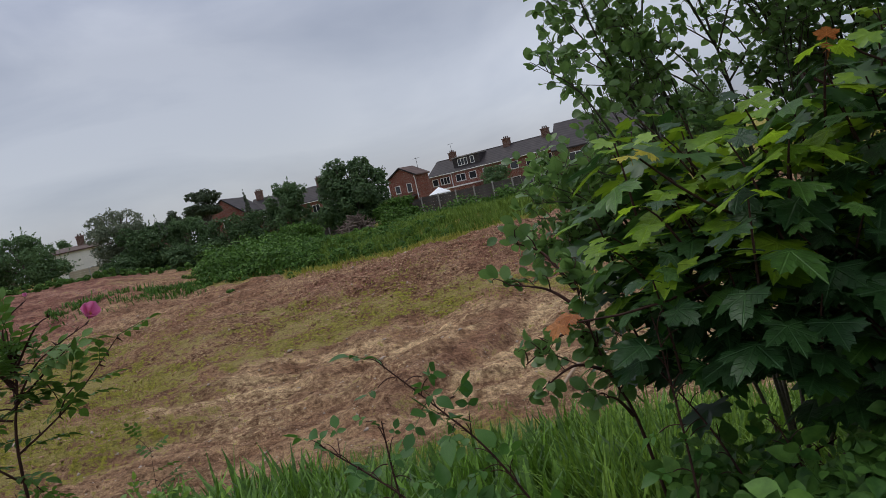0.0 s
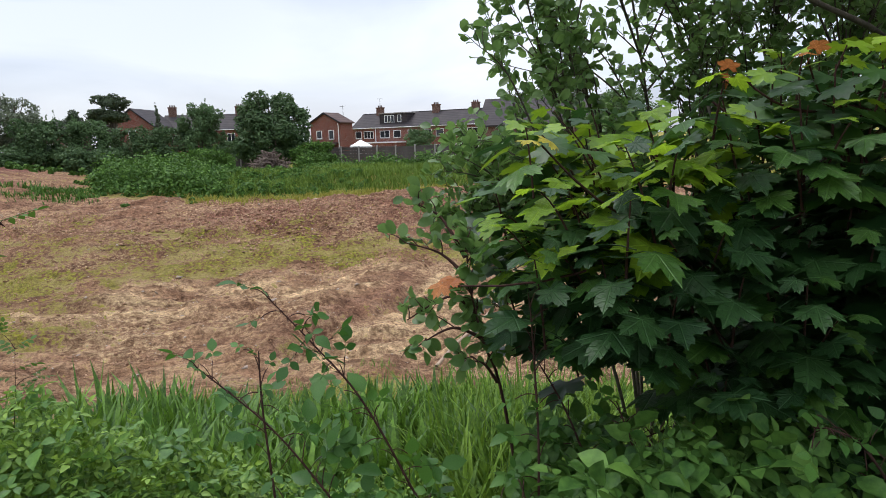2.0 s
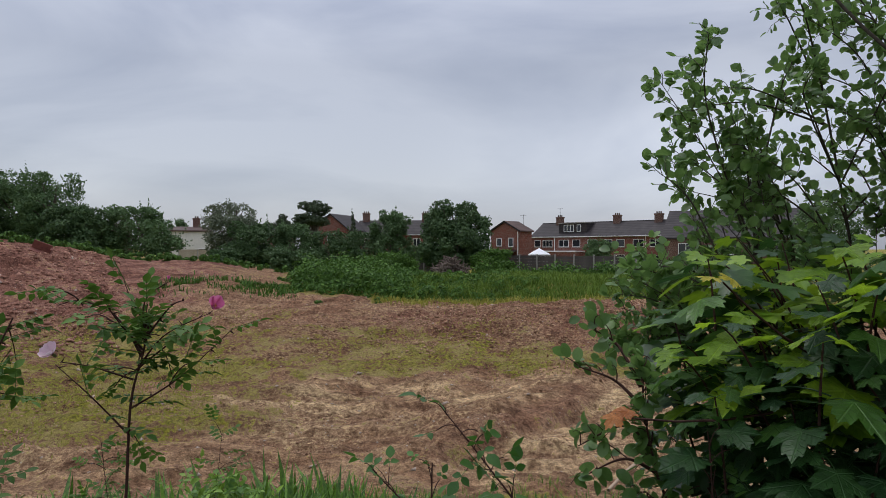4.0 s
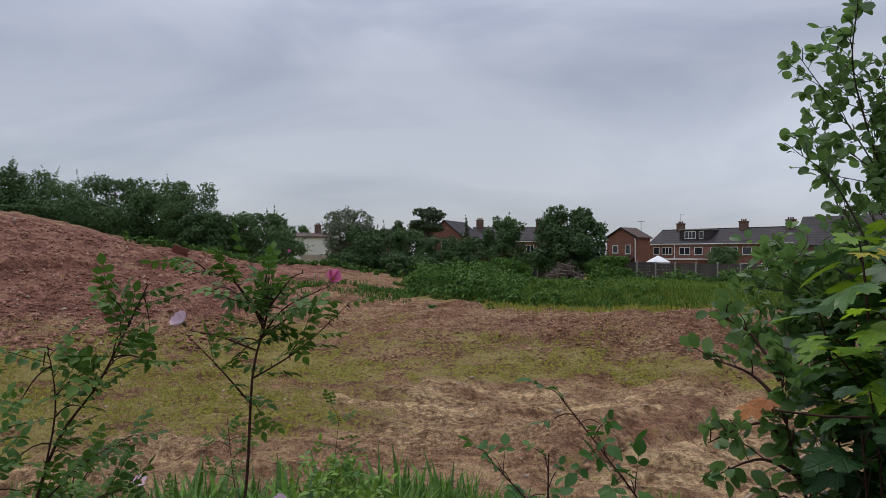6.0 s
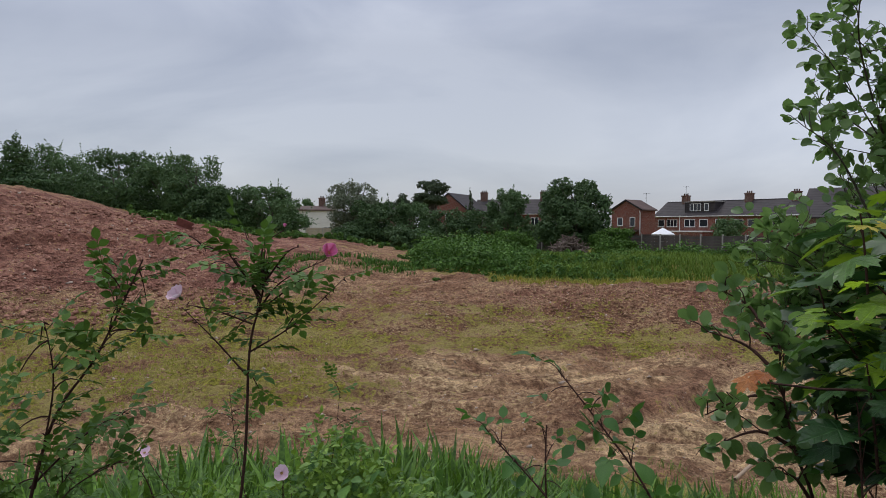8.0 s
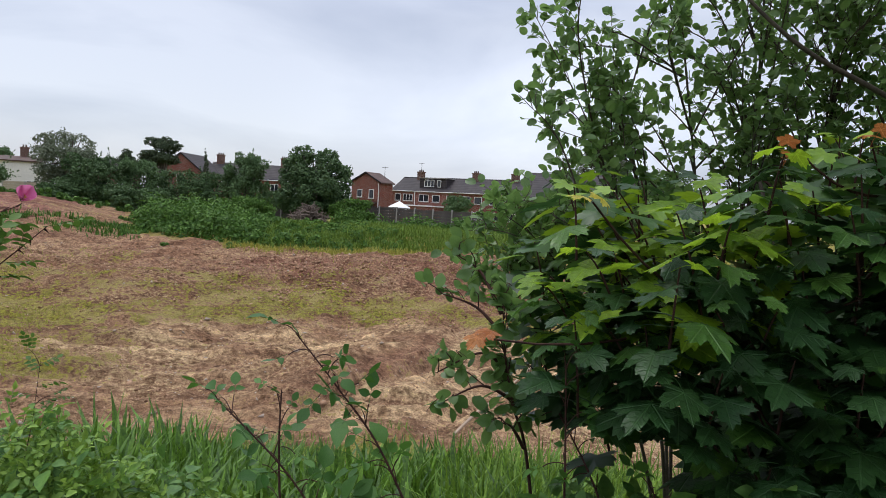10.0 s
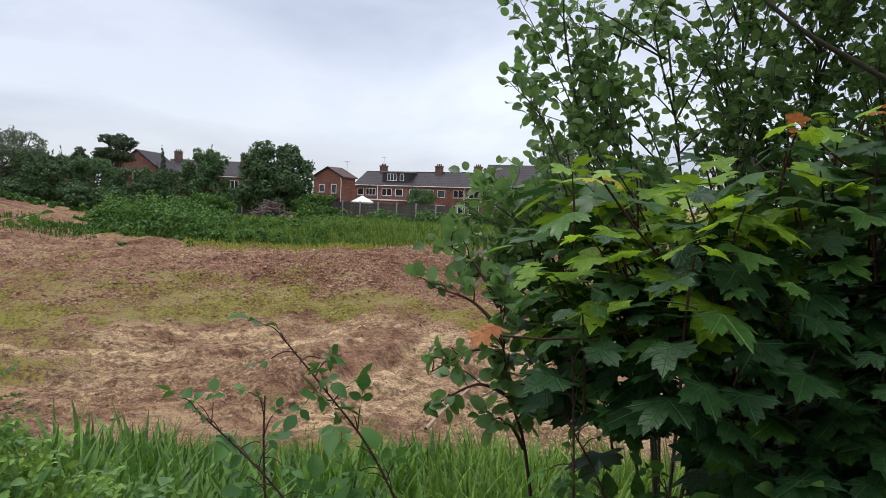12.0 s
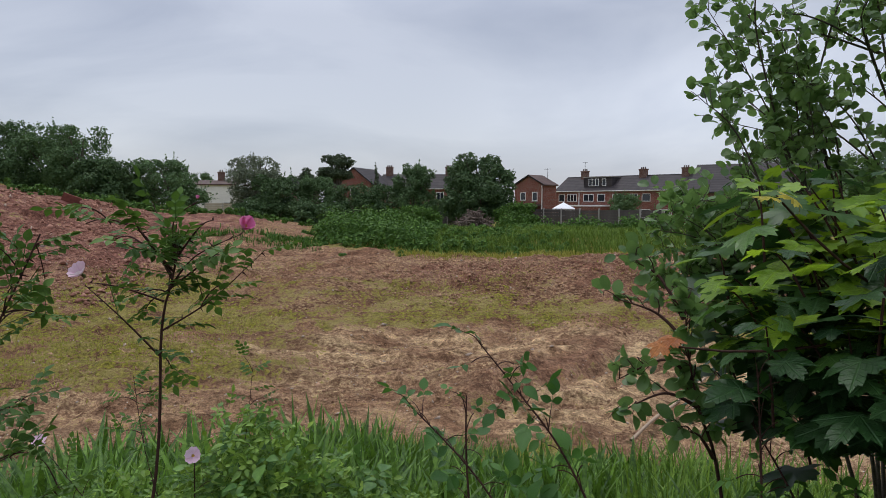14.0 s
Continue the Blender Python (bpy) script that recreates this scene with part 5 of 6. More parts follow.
def maple(seed=5):
    rs = np.random.default_rng(seed)
    base = Vector((1.9, 2.15, gz(1.9, 2.15)))
    ob = thing("maple_sapling", Matrix.Translation(base), "bushy young maple with broad dark leaves and reddish new tips", "tree")
    back = Matrix.Translation(-base)
    c, r = np.array([1.90, 1.86, 0.95]), np.array([1.32, 0.60, 1.08])
    heads = []
    for k in range(9):
        th = k * 0.7 + rs.uniform(-0.2, 0.2)
        e = Vector((c[0] + r[0] * 0.6 * math.cos(th), c[1] + r[1] * 0.5 * math.sin(th), rs.uniform(1.2, 1.75)))
        heads.append(e)
        ln = bowed(base + Vector((0, 0, -0.05)), e, (rs.normal(0, 0.08), rs.normal(0, 0.05), 0.1), 8)
        under("stem", raw_mesh("stem", *tube(ln - np.array(base), np.linspace(0.017, 0.006, 8), 6), [M_TWIG_GREY], True), ob)

    def surface(n, inner, lift=0.0):
        u = unit(rs.normal(size=(n * 3, 3)) * np.array([1.0, 1.0, 0.9]))
        u = u[(u[:, 2] > -0.8)][:n]
        k = (np.abs(u) ** 3).sum(1) ** (-1 / 3)
        s = 1 - inner * rs.random(len(u))
        wob = 1 + 0.16 * fbm(u[:, 0] * 2.2 + 7, u[:, 2] * 2.2 + u[:, 1], 91, 2)
        p = c + u * (k * s * wob)[:, None] * r
        # the crown is undercut on its open side and rises away from it
        ok = (p[:, 2] > np.maximum(1.30 - lift - 0.60 * (p[:, 0] - 0.6), 0.62 - 2 * lift)) & (p[:, 2] < 1.50 + 0.22 * p[:, 0])
        return p[ok], u[ok]

    kinds = {
        "shaded": [leaf_mesh("maple_leaf", with_stalk(MAPLE), L_MAPLE, cv, k) for k, cv in enumerate((-0.1, 0.1, -0.35, 0.25))],
        "mid": [leaf_mesh("mid_green_maple_leaf", with_stalk(MAPLE), L_MAPLE_MID, cv, k) for k, cv in enumerate((-0.25, 0.15, -0.4))],
        "new": [leaf_mesh("young_maple_leaf", with_stalk(MAPLE), L_MAPLE_NEW, cv, k) for k, cv in enumerate((-0.2, 0.15, 0.4))],
    }
    red_mesh = leaf_mesh("red_maple_leaf", with_stalk(MAPLE), L_MAPLE_RED, -0.5, 1)
    yel_mesh = leaf_mesh("yellow_maple_leaf", with_stalk(MAPLE), L_MAPLE_YEL, -0.3, 2)

    def turn(p, out, size):
        nrm = Vector((0, 0, 0.9)) + out * 0.55 + rand_dir(rs) * 0.65
        tip = Vector((out.x, out.y, 0)) * 0.8 + rand_dir(rs) * 0.6 + Vector((0, 0, -0.35))
        return back @ leaf_matrix(p, tip, nrm, size)

    def twig(p, thick=0.004):
        root = min(heads, key=lambda e: (e - p).length)
        under("twig", raw_mesh("twig", *tube(bowed(root - base, p - base, (0, 0, -0.05), 7), np.linspace(thick, thick * 0.45, 7), 5), [M_TWIG_RED], True), ob)

    # leafy shoots over the crown: opposite pairs of level leaves on long stalks
    pts, us = surface(5000, 0.22)
    tips = []
    for p, u in zip(pts, us):
        if u[1] < 0.35 and all((p - q).dot(p - q) > 0.0125 for q, _ in tips):
            tips.append((p, u))
    leaves = []
    for p, u in tips:
        p, u = Vector(p), Vector(u)
        axis = (u * 0.55 + Vector((0, 0, 0.75)) + rand_dir(rs) * 0.3).normalized()
        ln = rs.uniform(0.16, 0.30)
        foot = p - axis * ln
        under("shoot", raw_mesh("shoot", *tube(bowed(foot - base, p - base, (0, 0, 0.02), 5), np.linspace(0.0038, 0.0018, 5), 5), [M_TWIG_RED], True), ob)
        if len(leaves) % 3 == 0:
            twig(foot, 0.005)
        spin = rs.uniform(0, 6.28)
        # low leaves take darker greens: crown shade put into colour; young tips are paler
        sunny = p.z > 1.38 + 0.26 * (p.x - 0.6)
        for k, f in enumerate((1.0, 0.68, 0.34, 0.02)):
            node = p - axis * ln * (1 - f)
            for side in (0.0, math.pi):
                th = spin + k * 1.57 + side + rs.normal(0, 0.25)
                d = Vector((math.cos(th), math.sin(th), 0))
                d = (d + Vector((u.x, u.y, 0)) * 0.35).normalized()
                stalk = (0.025, 0.05, 0.07, 0.08)[k]
                size = (0.085, 0.13, 0.16, 0.16)[k] * rs.uniform(0.8, 1.15)
                at = node + d * stalk + Vector((0, 0, 0.3 * stalk))
                nrm = Vector((0, 0, 1.0)) + d * 0.2 + rand_dir(rs) * 0.46
                tip = d + Vector((0, 0, rs.uniform(-0.6, 0.05)))
                r = rs.random()
                kind = "new" if (k == 0 and r < 0.7 and sunny) or (sunny and p.x < 1.2 and r < 0.46) else "mid" if r < (0.65 if sunny else 0.2) else "shaded"
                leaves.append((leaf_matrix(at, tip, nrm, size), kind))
    # the ones towards the path can be told apart; the rest are joined
    leaves.sort(key=lambda l: l[0].translation.xy.length)
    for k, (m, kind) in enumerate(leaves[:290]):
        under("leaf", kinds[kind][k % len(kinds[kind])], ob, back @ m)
    for kind, mat in (("shaded", (0.011, 0.040, 0.012, 0.034, 0.088, 0.020)), ("mid", (0.026, 0.080, 0.014, 0.070, 0.155, 0.024)), ("new", (0.10, 0.21, 0.012, 0.27, 0.41, 0.025))):
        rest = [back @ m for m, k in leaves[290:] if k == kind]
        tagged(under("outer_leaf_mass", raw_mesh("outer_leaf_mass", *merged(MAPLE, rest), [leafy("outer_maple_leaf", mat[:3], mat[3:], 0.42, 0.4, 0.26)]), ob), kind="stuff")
    # leaves filling the crown; its deep shade is put into their dark greens
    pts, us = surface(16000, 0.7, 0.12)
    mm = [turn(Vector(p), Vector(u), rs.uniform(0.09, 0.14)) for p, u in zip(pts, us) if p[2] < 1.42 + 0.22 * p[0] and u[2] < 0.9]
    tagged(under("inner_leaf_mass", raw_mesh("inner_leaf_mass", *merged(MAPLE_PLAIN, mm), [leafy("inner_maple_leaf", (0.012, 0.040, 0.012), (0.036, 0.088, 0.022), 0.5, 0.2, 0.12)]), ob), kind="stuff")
    # tips with reddish and yellow young leaves
    for p, out, kind, n in (((0.60, 1.38, 1.60), (-0.5, -0.5, 0.4), yel_mesh, 2), ((0.43, 1.47, 1.30), (-0.6, -0.6, 0.2), red_mesh, 3), ((1.20, 1.55, 1.76), (-0.2, -0.6, 0.6), red_mesh, 3), ((1.36, 1.5, 1.79), (0, -0.6, 0.6), red_mesh, 2)):
        for k in range(n):
            o = Vector(out) + rand_dir(rs) * 0.5
            under("leaf", kind, ob, back @ leaf_matrix(Vector(p) + rand_dir(rs) * 0.025, o + Vector((0, 0, -0.1)), Vector((0, -0.5, 1)) + rand_dir(rs) * 0.3, 0.062))
        twig(Vector(p), 0.005)


maple()

# --- sallow ---


def leafy_shoots(ob, base, stems, rs, vf, meshes, rest_mat, size, twig_len, gap, per_twig, limit, bark, thick=0.012, bare=0.25, droop=0.0):
    """Stems with side twigs, and leaves set along them by turns."""
    mm = []
    for pts in stems:
        ln = spline(pts, 24)
        wood = [tube(ln - np.array(base), np.linspace(thick, thick * 0.2, 24), 6)]
        total = np.linalg.norm(np.diff(ln, axis=0), axis=1).sum()
        nt = int(total * (1 - bare) / gap)
        for k in range(nt + 1):
            f = min(bare + (1 - bare) * (k + rs.random() * 0.6) / max(nt, 1), 1.0)
            i = min(int(f * 23), 22)
            p, d = Vector(ln[i]), (Vector(ln[i + 1]) - Vector(ln[i])).normalized()
            o = (rand_dir(rs) + d * 0.7 + Vector((0, 0, 0.25 - droop))).normalized()
            tl = twig_len * rs.uniform(0.5, 1.2) * (1.15 - 0.6 * f)
            e = p + o * tl
            tw = bowed(p, e, (rs.normal(0, 0.012), rs.normal(0, 0.012), 0.02 - droop * 0.08), 5)
            wood.append(tube(tw - np.array(base), np.linspace(thick * 0.3, thick * 0.14, 5), 4))
            for q in range(per_twig):
                g = (q + 0.6) / per_twig
                j = min(int(g * 4), 3)
                pp = Vector(tw[j] * (1 - (g * 4 - j)) + tw[j + 1] * (g * 4 - j))
                out = (rand_dir(rs) * 0.9 + o * 0.6).normalized()
                mm.append(leaf_matrix(pp + out * 0.008, out + Vector((0, 0, -0.15)), Vector((0, 0, 0.8)) + rand_dir(rs) * 0.8, size * rs.uniform(0.65, 1.2)))
        under("stem", raw_mesh("stem", *joined(wood), [bark], True), ob)
    # those nearest to the path are pieces of their own
    mm.sort(key=lambda m: m.translation.xy.length)
    back = Matrix.Translation(-Vector(base))
    for k, m in enumerate(mm[:limit]):
        under("leaf", meshes[k % len(meshes)], ob, back @ m)
    if mm[limit:]:
        tagged(under("leaf_mass", raw_mesh("leaf_mass", *merged(vf, [back @ m for m in mm[limit:]]), [rest_mat]), ob), kind="stuff")


def sallow():
    rs = np.random.default_rng(12)
    b = Vector((1.85, 3.0, gz(1.85, 3.0) - 0.02))
    ob = thing("sallow_tree", Matrix.Translation(b), "young sallow with small rounded leaves on arching branches", "tree")
    me = [leaf_mesh("sallow_leaf", ROUND, L_SALLOW, cv, k) for k, cv in enumerate((-0.2, 0.15, 0.35))]
    limbs = []
    for x, y, z in ((0.98, 2.65, 1.38), (1.12, 2.55, 1.52), (1.25, 2.75, 1.75), (1.35, 2.85, 2.05), (1.6, 2.8, 2.35), (1.9, 2.7, 2.6), (2.3, 2.6, 2.7), (2.7, 2.4, 2.6)):
        limbs.append(spline([b, b * 0.5 + Vector((x, y, z)) * 0.5 + Vector((0.12, 0, 0.15)), (x, y, z)], 20))
    for ln in limbs:
        under("limb", raw_mesh("limb", *tube(ln - np.array(b), np.linspace(0.011, 0.004, 20), 7), [M_TWIG_GREY], True), ob)
    # shoots arch out of the limbs, over the open side above all
    stems = []
    while len(stems) < 190:
        e = Vector((0.6 + 2.8 * rs.random() ** 0.75, rs.uniform(2.2, 2.95), rs.uniform(1.3, 3.15)))
        edge = np.interp(e.z, (1.3, 1.5, 1.66, 1.78, 1.9, 2.3, 2.6, 3.2), (0.60, 0.58, 0.66, 0.75, 0.79, 0.92, 1.25, 1.75)) * e.y / 2.6
        if e.x < edge + 0.02:
            continue
        ln = limbs[min(range(8), key=lambda k: abs(limbs[k][-1][0] - e.x - 0.35) + rs.uniform(0, 0.5))]
        k = int(np.argmin(np.abs(ln[6:, 2] - (e.z - rs.uniform(0.3, 0.6))))) + 6
        root = Vector(ln[k])
        if (root - e).length > 1.1:
            continue
        stems.append([root, root * 0.45 + e * 0.55 + Vector((rs.normal(0, 0.04), 0, 0.10)), e])
    # low shoots that spread over the open side
    for k in range(22):
        e = Vector((rs.uniform(0.64, 1.1), rs.uniform(2.35, 2.75), rs.uniform(1.28, 1.66)))
        ln = limbs[k % 2]
        root = Vector(ln[rs.integers(10, 18)])
        stems.append([root, root * 0.45 + e * 0.55 + Vector((0, 0, 0.08)), e])
    # and a thick body of shoots behind the maple
    for k in range(52):
        e = Vector((rs.uniform(0.95, 2.3), rs.uniform(2.4, 2.9), rs.uniform(1.5, 2.05))) if k % 2 else Vector((rs.uniform(1.7, 3.0), rs.uniform(2.1, 2.8), rs.uniform(1.9, 2.9)))
        ln = limbs[min(range(8), key=lambda q: abs(limbs[q][-1][0] - e.x) + rs.uniform(0, 0.4))]
        root = Vector(ln[rs.integers(8, 16)])
        stems.append([root, root * 0.5 + e * 0.5 + Vector((rs.normal(0, 0.05), 0, 0.08)), e])
    for k in range(9):
        e = Vector((rs.uniform(0.86, 1.2), rs.uniform(2.5, 2.8), rs.uniform(1.85, 2.34)))
        root = Vector(limbs[2 + k % 3][rs.integers(12, 18)])
        stems.append([root, root * 0.45 + e * 0.55 + Vector((0.02, 0, 0.08)), e])
    leafy_shoots(ob, b, stems, rs, ROUND, me, L_SALLOW_REST, 0.041, 0.16, 0.060, 6, 290, M_TWIG_GREY, 0.005, 0.2)
    # a stout bough that leans in from the crown
    v, f = tube(spline([(2.7, 2.4, 1.75), (2.25, 2.1, 1.92), (1.9, 2.05, 2.03), (1.6, 2.05, 2.14), (1.38, 2.1, 2.32), (1.2, 2.2, 2.6)], 24) - np.array(b), np.linspace(0.013, 0.004, 24), 7)
    under("bough", raw_mesh("bough", v, f, [M_TWIG_GREY], True), ob)


sallow()


def sallow_shoot():
    rs = np.random.default_rng(15)
    b = Vector((0.86, 1.98, gz(0.86, 1.98) - 0.02))
    ob = thing("sallow_shoot", Matrix.Translation(b), "slender sallow shoot with rounded leaves beside the maple", "tree")
    me = [leaf_mesh("sallow_leaf", ROUND, L_SALLOW, cv, k) for k, cv in enumerate((-0.2, 0.2))]
    stems = [
        [b, (0.70, 1.9, 0.80), (0.61, 1.82, 1.05), (0.57, 1.8, 1.20), (0.56, 1.82, 1.36)],
        [(0.585, 1.81, 1.14), (0.52, 1.84, 1.19), (0.40, 1.86, 1.13)],
        [(0.60, 1.82, 1.07), (0.52, 1.84, 1.10), (0.42, 1.88, 1.04)],
        [(0.565, 1.8, 1.24), (0.50, 1.85, 1.31), (0.41, 1.9, 1.34)],
        [(0.56, 1.82, 1.30), (0.52, 1.9, 1.40), (0.46, 1.92, 1.44)],
        [(0.60, 1.82, 1.07), (0.66, 1.78, 1.16), (0.68, 1.76, 1.24)],
        [(0.66, 1.86, 0.92), (0.60, 1.80, 1.0), (0.55, 1.78, 1.02)],
    ]
    leafy_shoots(ob, b, stems, rs, ROUND, me, L_SALLOW_REST, 0.041, 0.09, 0.034, 5, 290, M_TWIG_RED, 0.006, 0.4)


sallow_shoot()

# --- dog roses ---


def flower(parent, back, pos, facing, petal_mat, size, name="flower", open_=0.7):
    me = leaf_mesh("petal", fan([(-0.1, 0.0), (-0.42, 0.45), (-0.48, 0.8), (-0.25, 1.0), (0, 0.93), (0.25, 1.0), (0.48, 0.8), (0.42, 0.45), (0.1, 0.0)], (0, 0.5), -0.3, 0.1), petal_mat)
    v, f = tube([(0, 0, -0.25), (0, 0, -0.1), (0, 0, 0.12)], [0.10, 0.16, 0.09], 7)
    q = Vector(facing).to_track_quat("Z", "Y").to_matrix().to_4x4()
    core = under(name, raw_mesh("flower_base", v * 1.0, f, [M_TWIG_GREEN]), parent, back @ Matrix.Translation(pos) @ q @ Matrix.Scale(size, 4))
    for k in range(5):
        lift = 90 - 75 * open_ * (0.8 + 0.4 * random.random())
        under("petal", me, core, pose(0, 0, 0.08, 0, 0, 72 * k + random.uniform(-8, 8)) @ pose(0, 0.06, 0, lift, 0, 0))
    pc = []
    for k in range(14):
        a = k * 2.4
        pc.append(tube([(0, 0, 0.1), (0.16 * math.cos(a), 0.16 * math.sin(a), 0.3)], [0.012, 0.03], 4))
    under("stamens", raw_mesh("stamens", *joined(pc), [M_STAMEN]), core)


def dog_rose(base, stems, flowers, seed, label, thick=0.0048, gap=0.055):
    rs = np.random.default_rng(seed)
    b = Vector(base)
    ob = thing("dog_rose", Matrix.Translation(b), label, "rose bush")
    me = [leaf_mesh("rose_leaf", ROSE_LEAF, L_ROSE, cv, k) for k, cv in enumerate((-0.15, 0.1, 0.25))]
    back = Matrix.Translation(-b)
    wood = []
    count = 0
    for j, pts in enumerate(stems):
        ln = spline(pts, 26)
        t0 = thick if j == 0 else thick * 0.5
        under("stem", raw_mesh("stem", *tube(ln - np.array(b), np.linspace(t0, t0 * 0.3, 26), 6), [M_TWIG_RED], True), ob)
        total = np.linalg.norm(np.diff(ln, axis=0), axis=1).sum()
        start = 0.72 if j == 0 else 0.12
        k, f = 0, start
        while f < 1.0 and count < 280:
            i = min(int(f * 25), 24)
            p, d = Vector(ln[i]), (Vector(ln[i + 1]) - Vector(ln[i])).normalized()
            o = rand_dir(rs) * 0.9 + d * 0.5
            o = Vector((o.x, o.y, abs(o.z) * 0.5 - 0.05)).normalized()
            if all((p + o * 0.04 - Vector(fl[0])).length > 0.075 for fl in flowers):
                under("leaf", me[k % 3], ob, back @ leaf_matrix(p, o, Vector((0, 0, 1)) + rand_dir(rs) * 0.4, rs.uniform(0.060, 0.088)))
            if rs.random() < 0.35 and all((p - Vector(fl[0])).length > 0.12 for fl in flowers):
                o = (rand_dir(rs) + Vector((0, 0, 0.2))).normalized()
                tw = bowed(p, p + o * 0.07, (0, 0, 0.01), 5)
                wood.append(tube(tw - np.array(b), np.linspace(0.0018, 0.001, 5), 4))
                for e in (3, 4):
                    under("leaf", me[(k + e) % 3], ob, back @ leaf_matrix(Vector(tw[e]), o + rand_dir(rs) * 0.7, Vector((0, 0, 1)) + rand_dir(rs) * 0.5, rs.uniform(0.05, 0.075)))
                count += 2
            # thorns
            wood.append(tube([np.array(p - b), np.array(p - b + rand_dir(rs) * 0.012)], [0.0022, 0.0003], 4))
            count += 1
            k += 1
            f += gap / total * rs.uniform(0.4, 0.9)
    tagged(under("thorns", raw_mesh("thorns", *joined(wood), [M_TWIG_RED], True), ob), kind="stuff")
    for pos, facing, mat, size, nm, op in flowers:
        flower(ob, back, pos, facing, mat, size, nm, op)


dog_rose((-0.80, 1.36, gz(-0.80, 1.36) - 0.02),
         [[(-0.80, 1.36, gz(-0.80, 1.36) - 0.02), (-0.71, 1.38, 0.6), (-0.64, 1.40, 1.05), (-0.622, 1.40, 1.34), (-0.60, 1.41, 1.45), (-0.585, 1.42, 1.54)],
          [(-0.628, 1.40, 1.29), (-0.70, 1.39, 1.37), (-0.765, 1.38, 1.435)],
          [(-0.615, 1.40, 1.40), (-0.69, 1.38, 1.43), (-0.755, 1.38, 1.44)],
          [(-0.605, 1.41, 1.43), (-0.56, 1.43, 1.49), (-0.466, 1.432, 1.535)],
          [(-0.622, 1.40, 1.34), (-0.53, 1.43, 1.40), (-0.425, 1.45, 1.50)],
          [(-0.60, 1.41, 1.45), (-0.655, 1.39, 1.54), (-0.715, 1.36, 1.565)],
          [(-0.595, 1.41, 1.47), (-0.60, 1.42, 1.56), (-0.555, 1.43, 1.60)],
          [(-0.60, 1.41, 1.44), (-0.65, 1.44, 1.50), (-0.70, 1.46, 1.52)],
          [(-0.59, 1.41, 1.49), (-0.54, 1.40, 1.55), (-0.505, 1.38, 1.565)],
          [(-0.60, 1.41, 1.46), (-0.64, 1.36, 1.54), (-0.645, 1.32, 1.59)],
          [(-0.61, 1.40, 1.42), (-0.56, 1.46, 1.47), (-0.52, 1.48, 1.50)],
          [(-0.59, 1.42, 1.50), (-0.64, 1.45, 1.56), (-0.665, 1.47, 1.60)]],
         [((-0.460, 1.43, 1.548), (0.45, -0.7, 0.45), P_PINK, 0.028, "pink_flower", 0.42), ((-0.768, 1.38, 1.455), (-0.3, -0.7, 0.7), P_PALE, 0.026, "pale_flower", 0.6),
          ((-0.555, 1.43, 1.605), (0.1, 0, 1), P_PINK, 0.008, "bud", 0.1)],
         21, "tall dog rose with pink flowers on a thorny reddish stem")
dog_rose((-1.12, 1.2, gz(-1.12, 1.2) - 0.02),
         [[(-1.12, 1.2, gz(-1.12, 1.2) - 0.02), (-1.05, 1.2, 0.7), (-0.95, 1.2, 1.18), (-0.86, 1.24, 1.36), (-0.79, 1.28, 1.54)],
          [(-0.97, 1.2, 1.1), (-0.92, 1.19, 1.3), (-0.93, 1.18, 1.43)],
          [(-1.0, 1.2, 1.0), (-1.06, 1.14, 1.2), (-1.12, 1.1, 1.36)],
          [(-0.98, 1.2, 1.1), (-0.88, 1.22, 1.2), (-0.80, 1.25, 1.25)],
          [(-1.0, 1.2, 0.95), (-0.93, 1.24, 1.08), (-0.83, 1.28, 1.14)],
          [(-1.03, 1.2, 0.9), (-1.08, 1.22, 1.1), (-1.1, 1.24, 1.22)],
          [(-1.0, 1.2, 0.9), (-0.9, 1.28, 1.0), (-0.78, 1.32, 1.05)],
          [(-1.03, 1.2, 0.85), (-1.0, 1.3, 1.05), (-0.95, 1.35, 1.15)],
          [(-1.05, 1.2, 0.8), (-1.15, 1.2, 1.0), (-1.22, 1.18, 1.12)],
          [(-1.0, 1.2, 0.95), (-1.02, 1.12, 1.15), (-1.0, 1.08, 1.28)]],
         [], 22, "leafy dog rose on the bank with arching stems", gap=0.038)

dog_rose((-1.0, 2.5, gz(-1.0, 2.5) - 0.02),
         [[(-1.0, 2.5, gz(-1.0, 2.5) - 0.02), (-0.97, 2.45, 0.4), (-0.90, 2.28, 0.74)],
          [(-1.0, 2.5, 0.05), (-1.25, 2.35, 0.5), (-1.41, 2.28, 0.78)],
          [(-1.0, 2.5, 0.05), (-0.8, 2.4, 0.35), (-0.72, 2.2, 0.5)],
          [(-1.0, 2.5, 0.1), (-1.2, 2.6, 0.6), (-1.25, 2.6, 0.95)],
          [(-1.0, 2.5, 0.1), (-0.85, 2.6, 0.6), (-0.8, 2.62, 0.98)],
          [(-1.0, 2.5, 0.1), (-1.6, 2.4, 0.5), (-1.75, 2.3, 0.7)]],
         [((-0.90, 2.27, 0.76), (0.2, -0.8, 0.5), P_PALE, 0.030, "pale_flower", 0.75), ((-1.41, 2.27, 0.80), (0, -0.5, 0.9), P_PALE, 0.028, "pale_flower", 0.85),
          ((-0.72, 2.19, 0.51), (0, -0.8, 0.6), P_PINK, 0.020, "pink_flower", 0.5), ((-1.2, 2.2, 0.5), (0, -0.8, 0.6), P_PALE, 0.022, "pale_flower", 0.8)],
         23, "low dog rose in the undergrowth with pale pink flowers")

# --- brambles ---


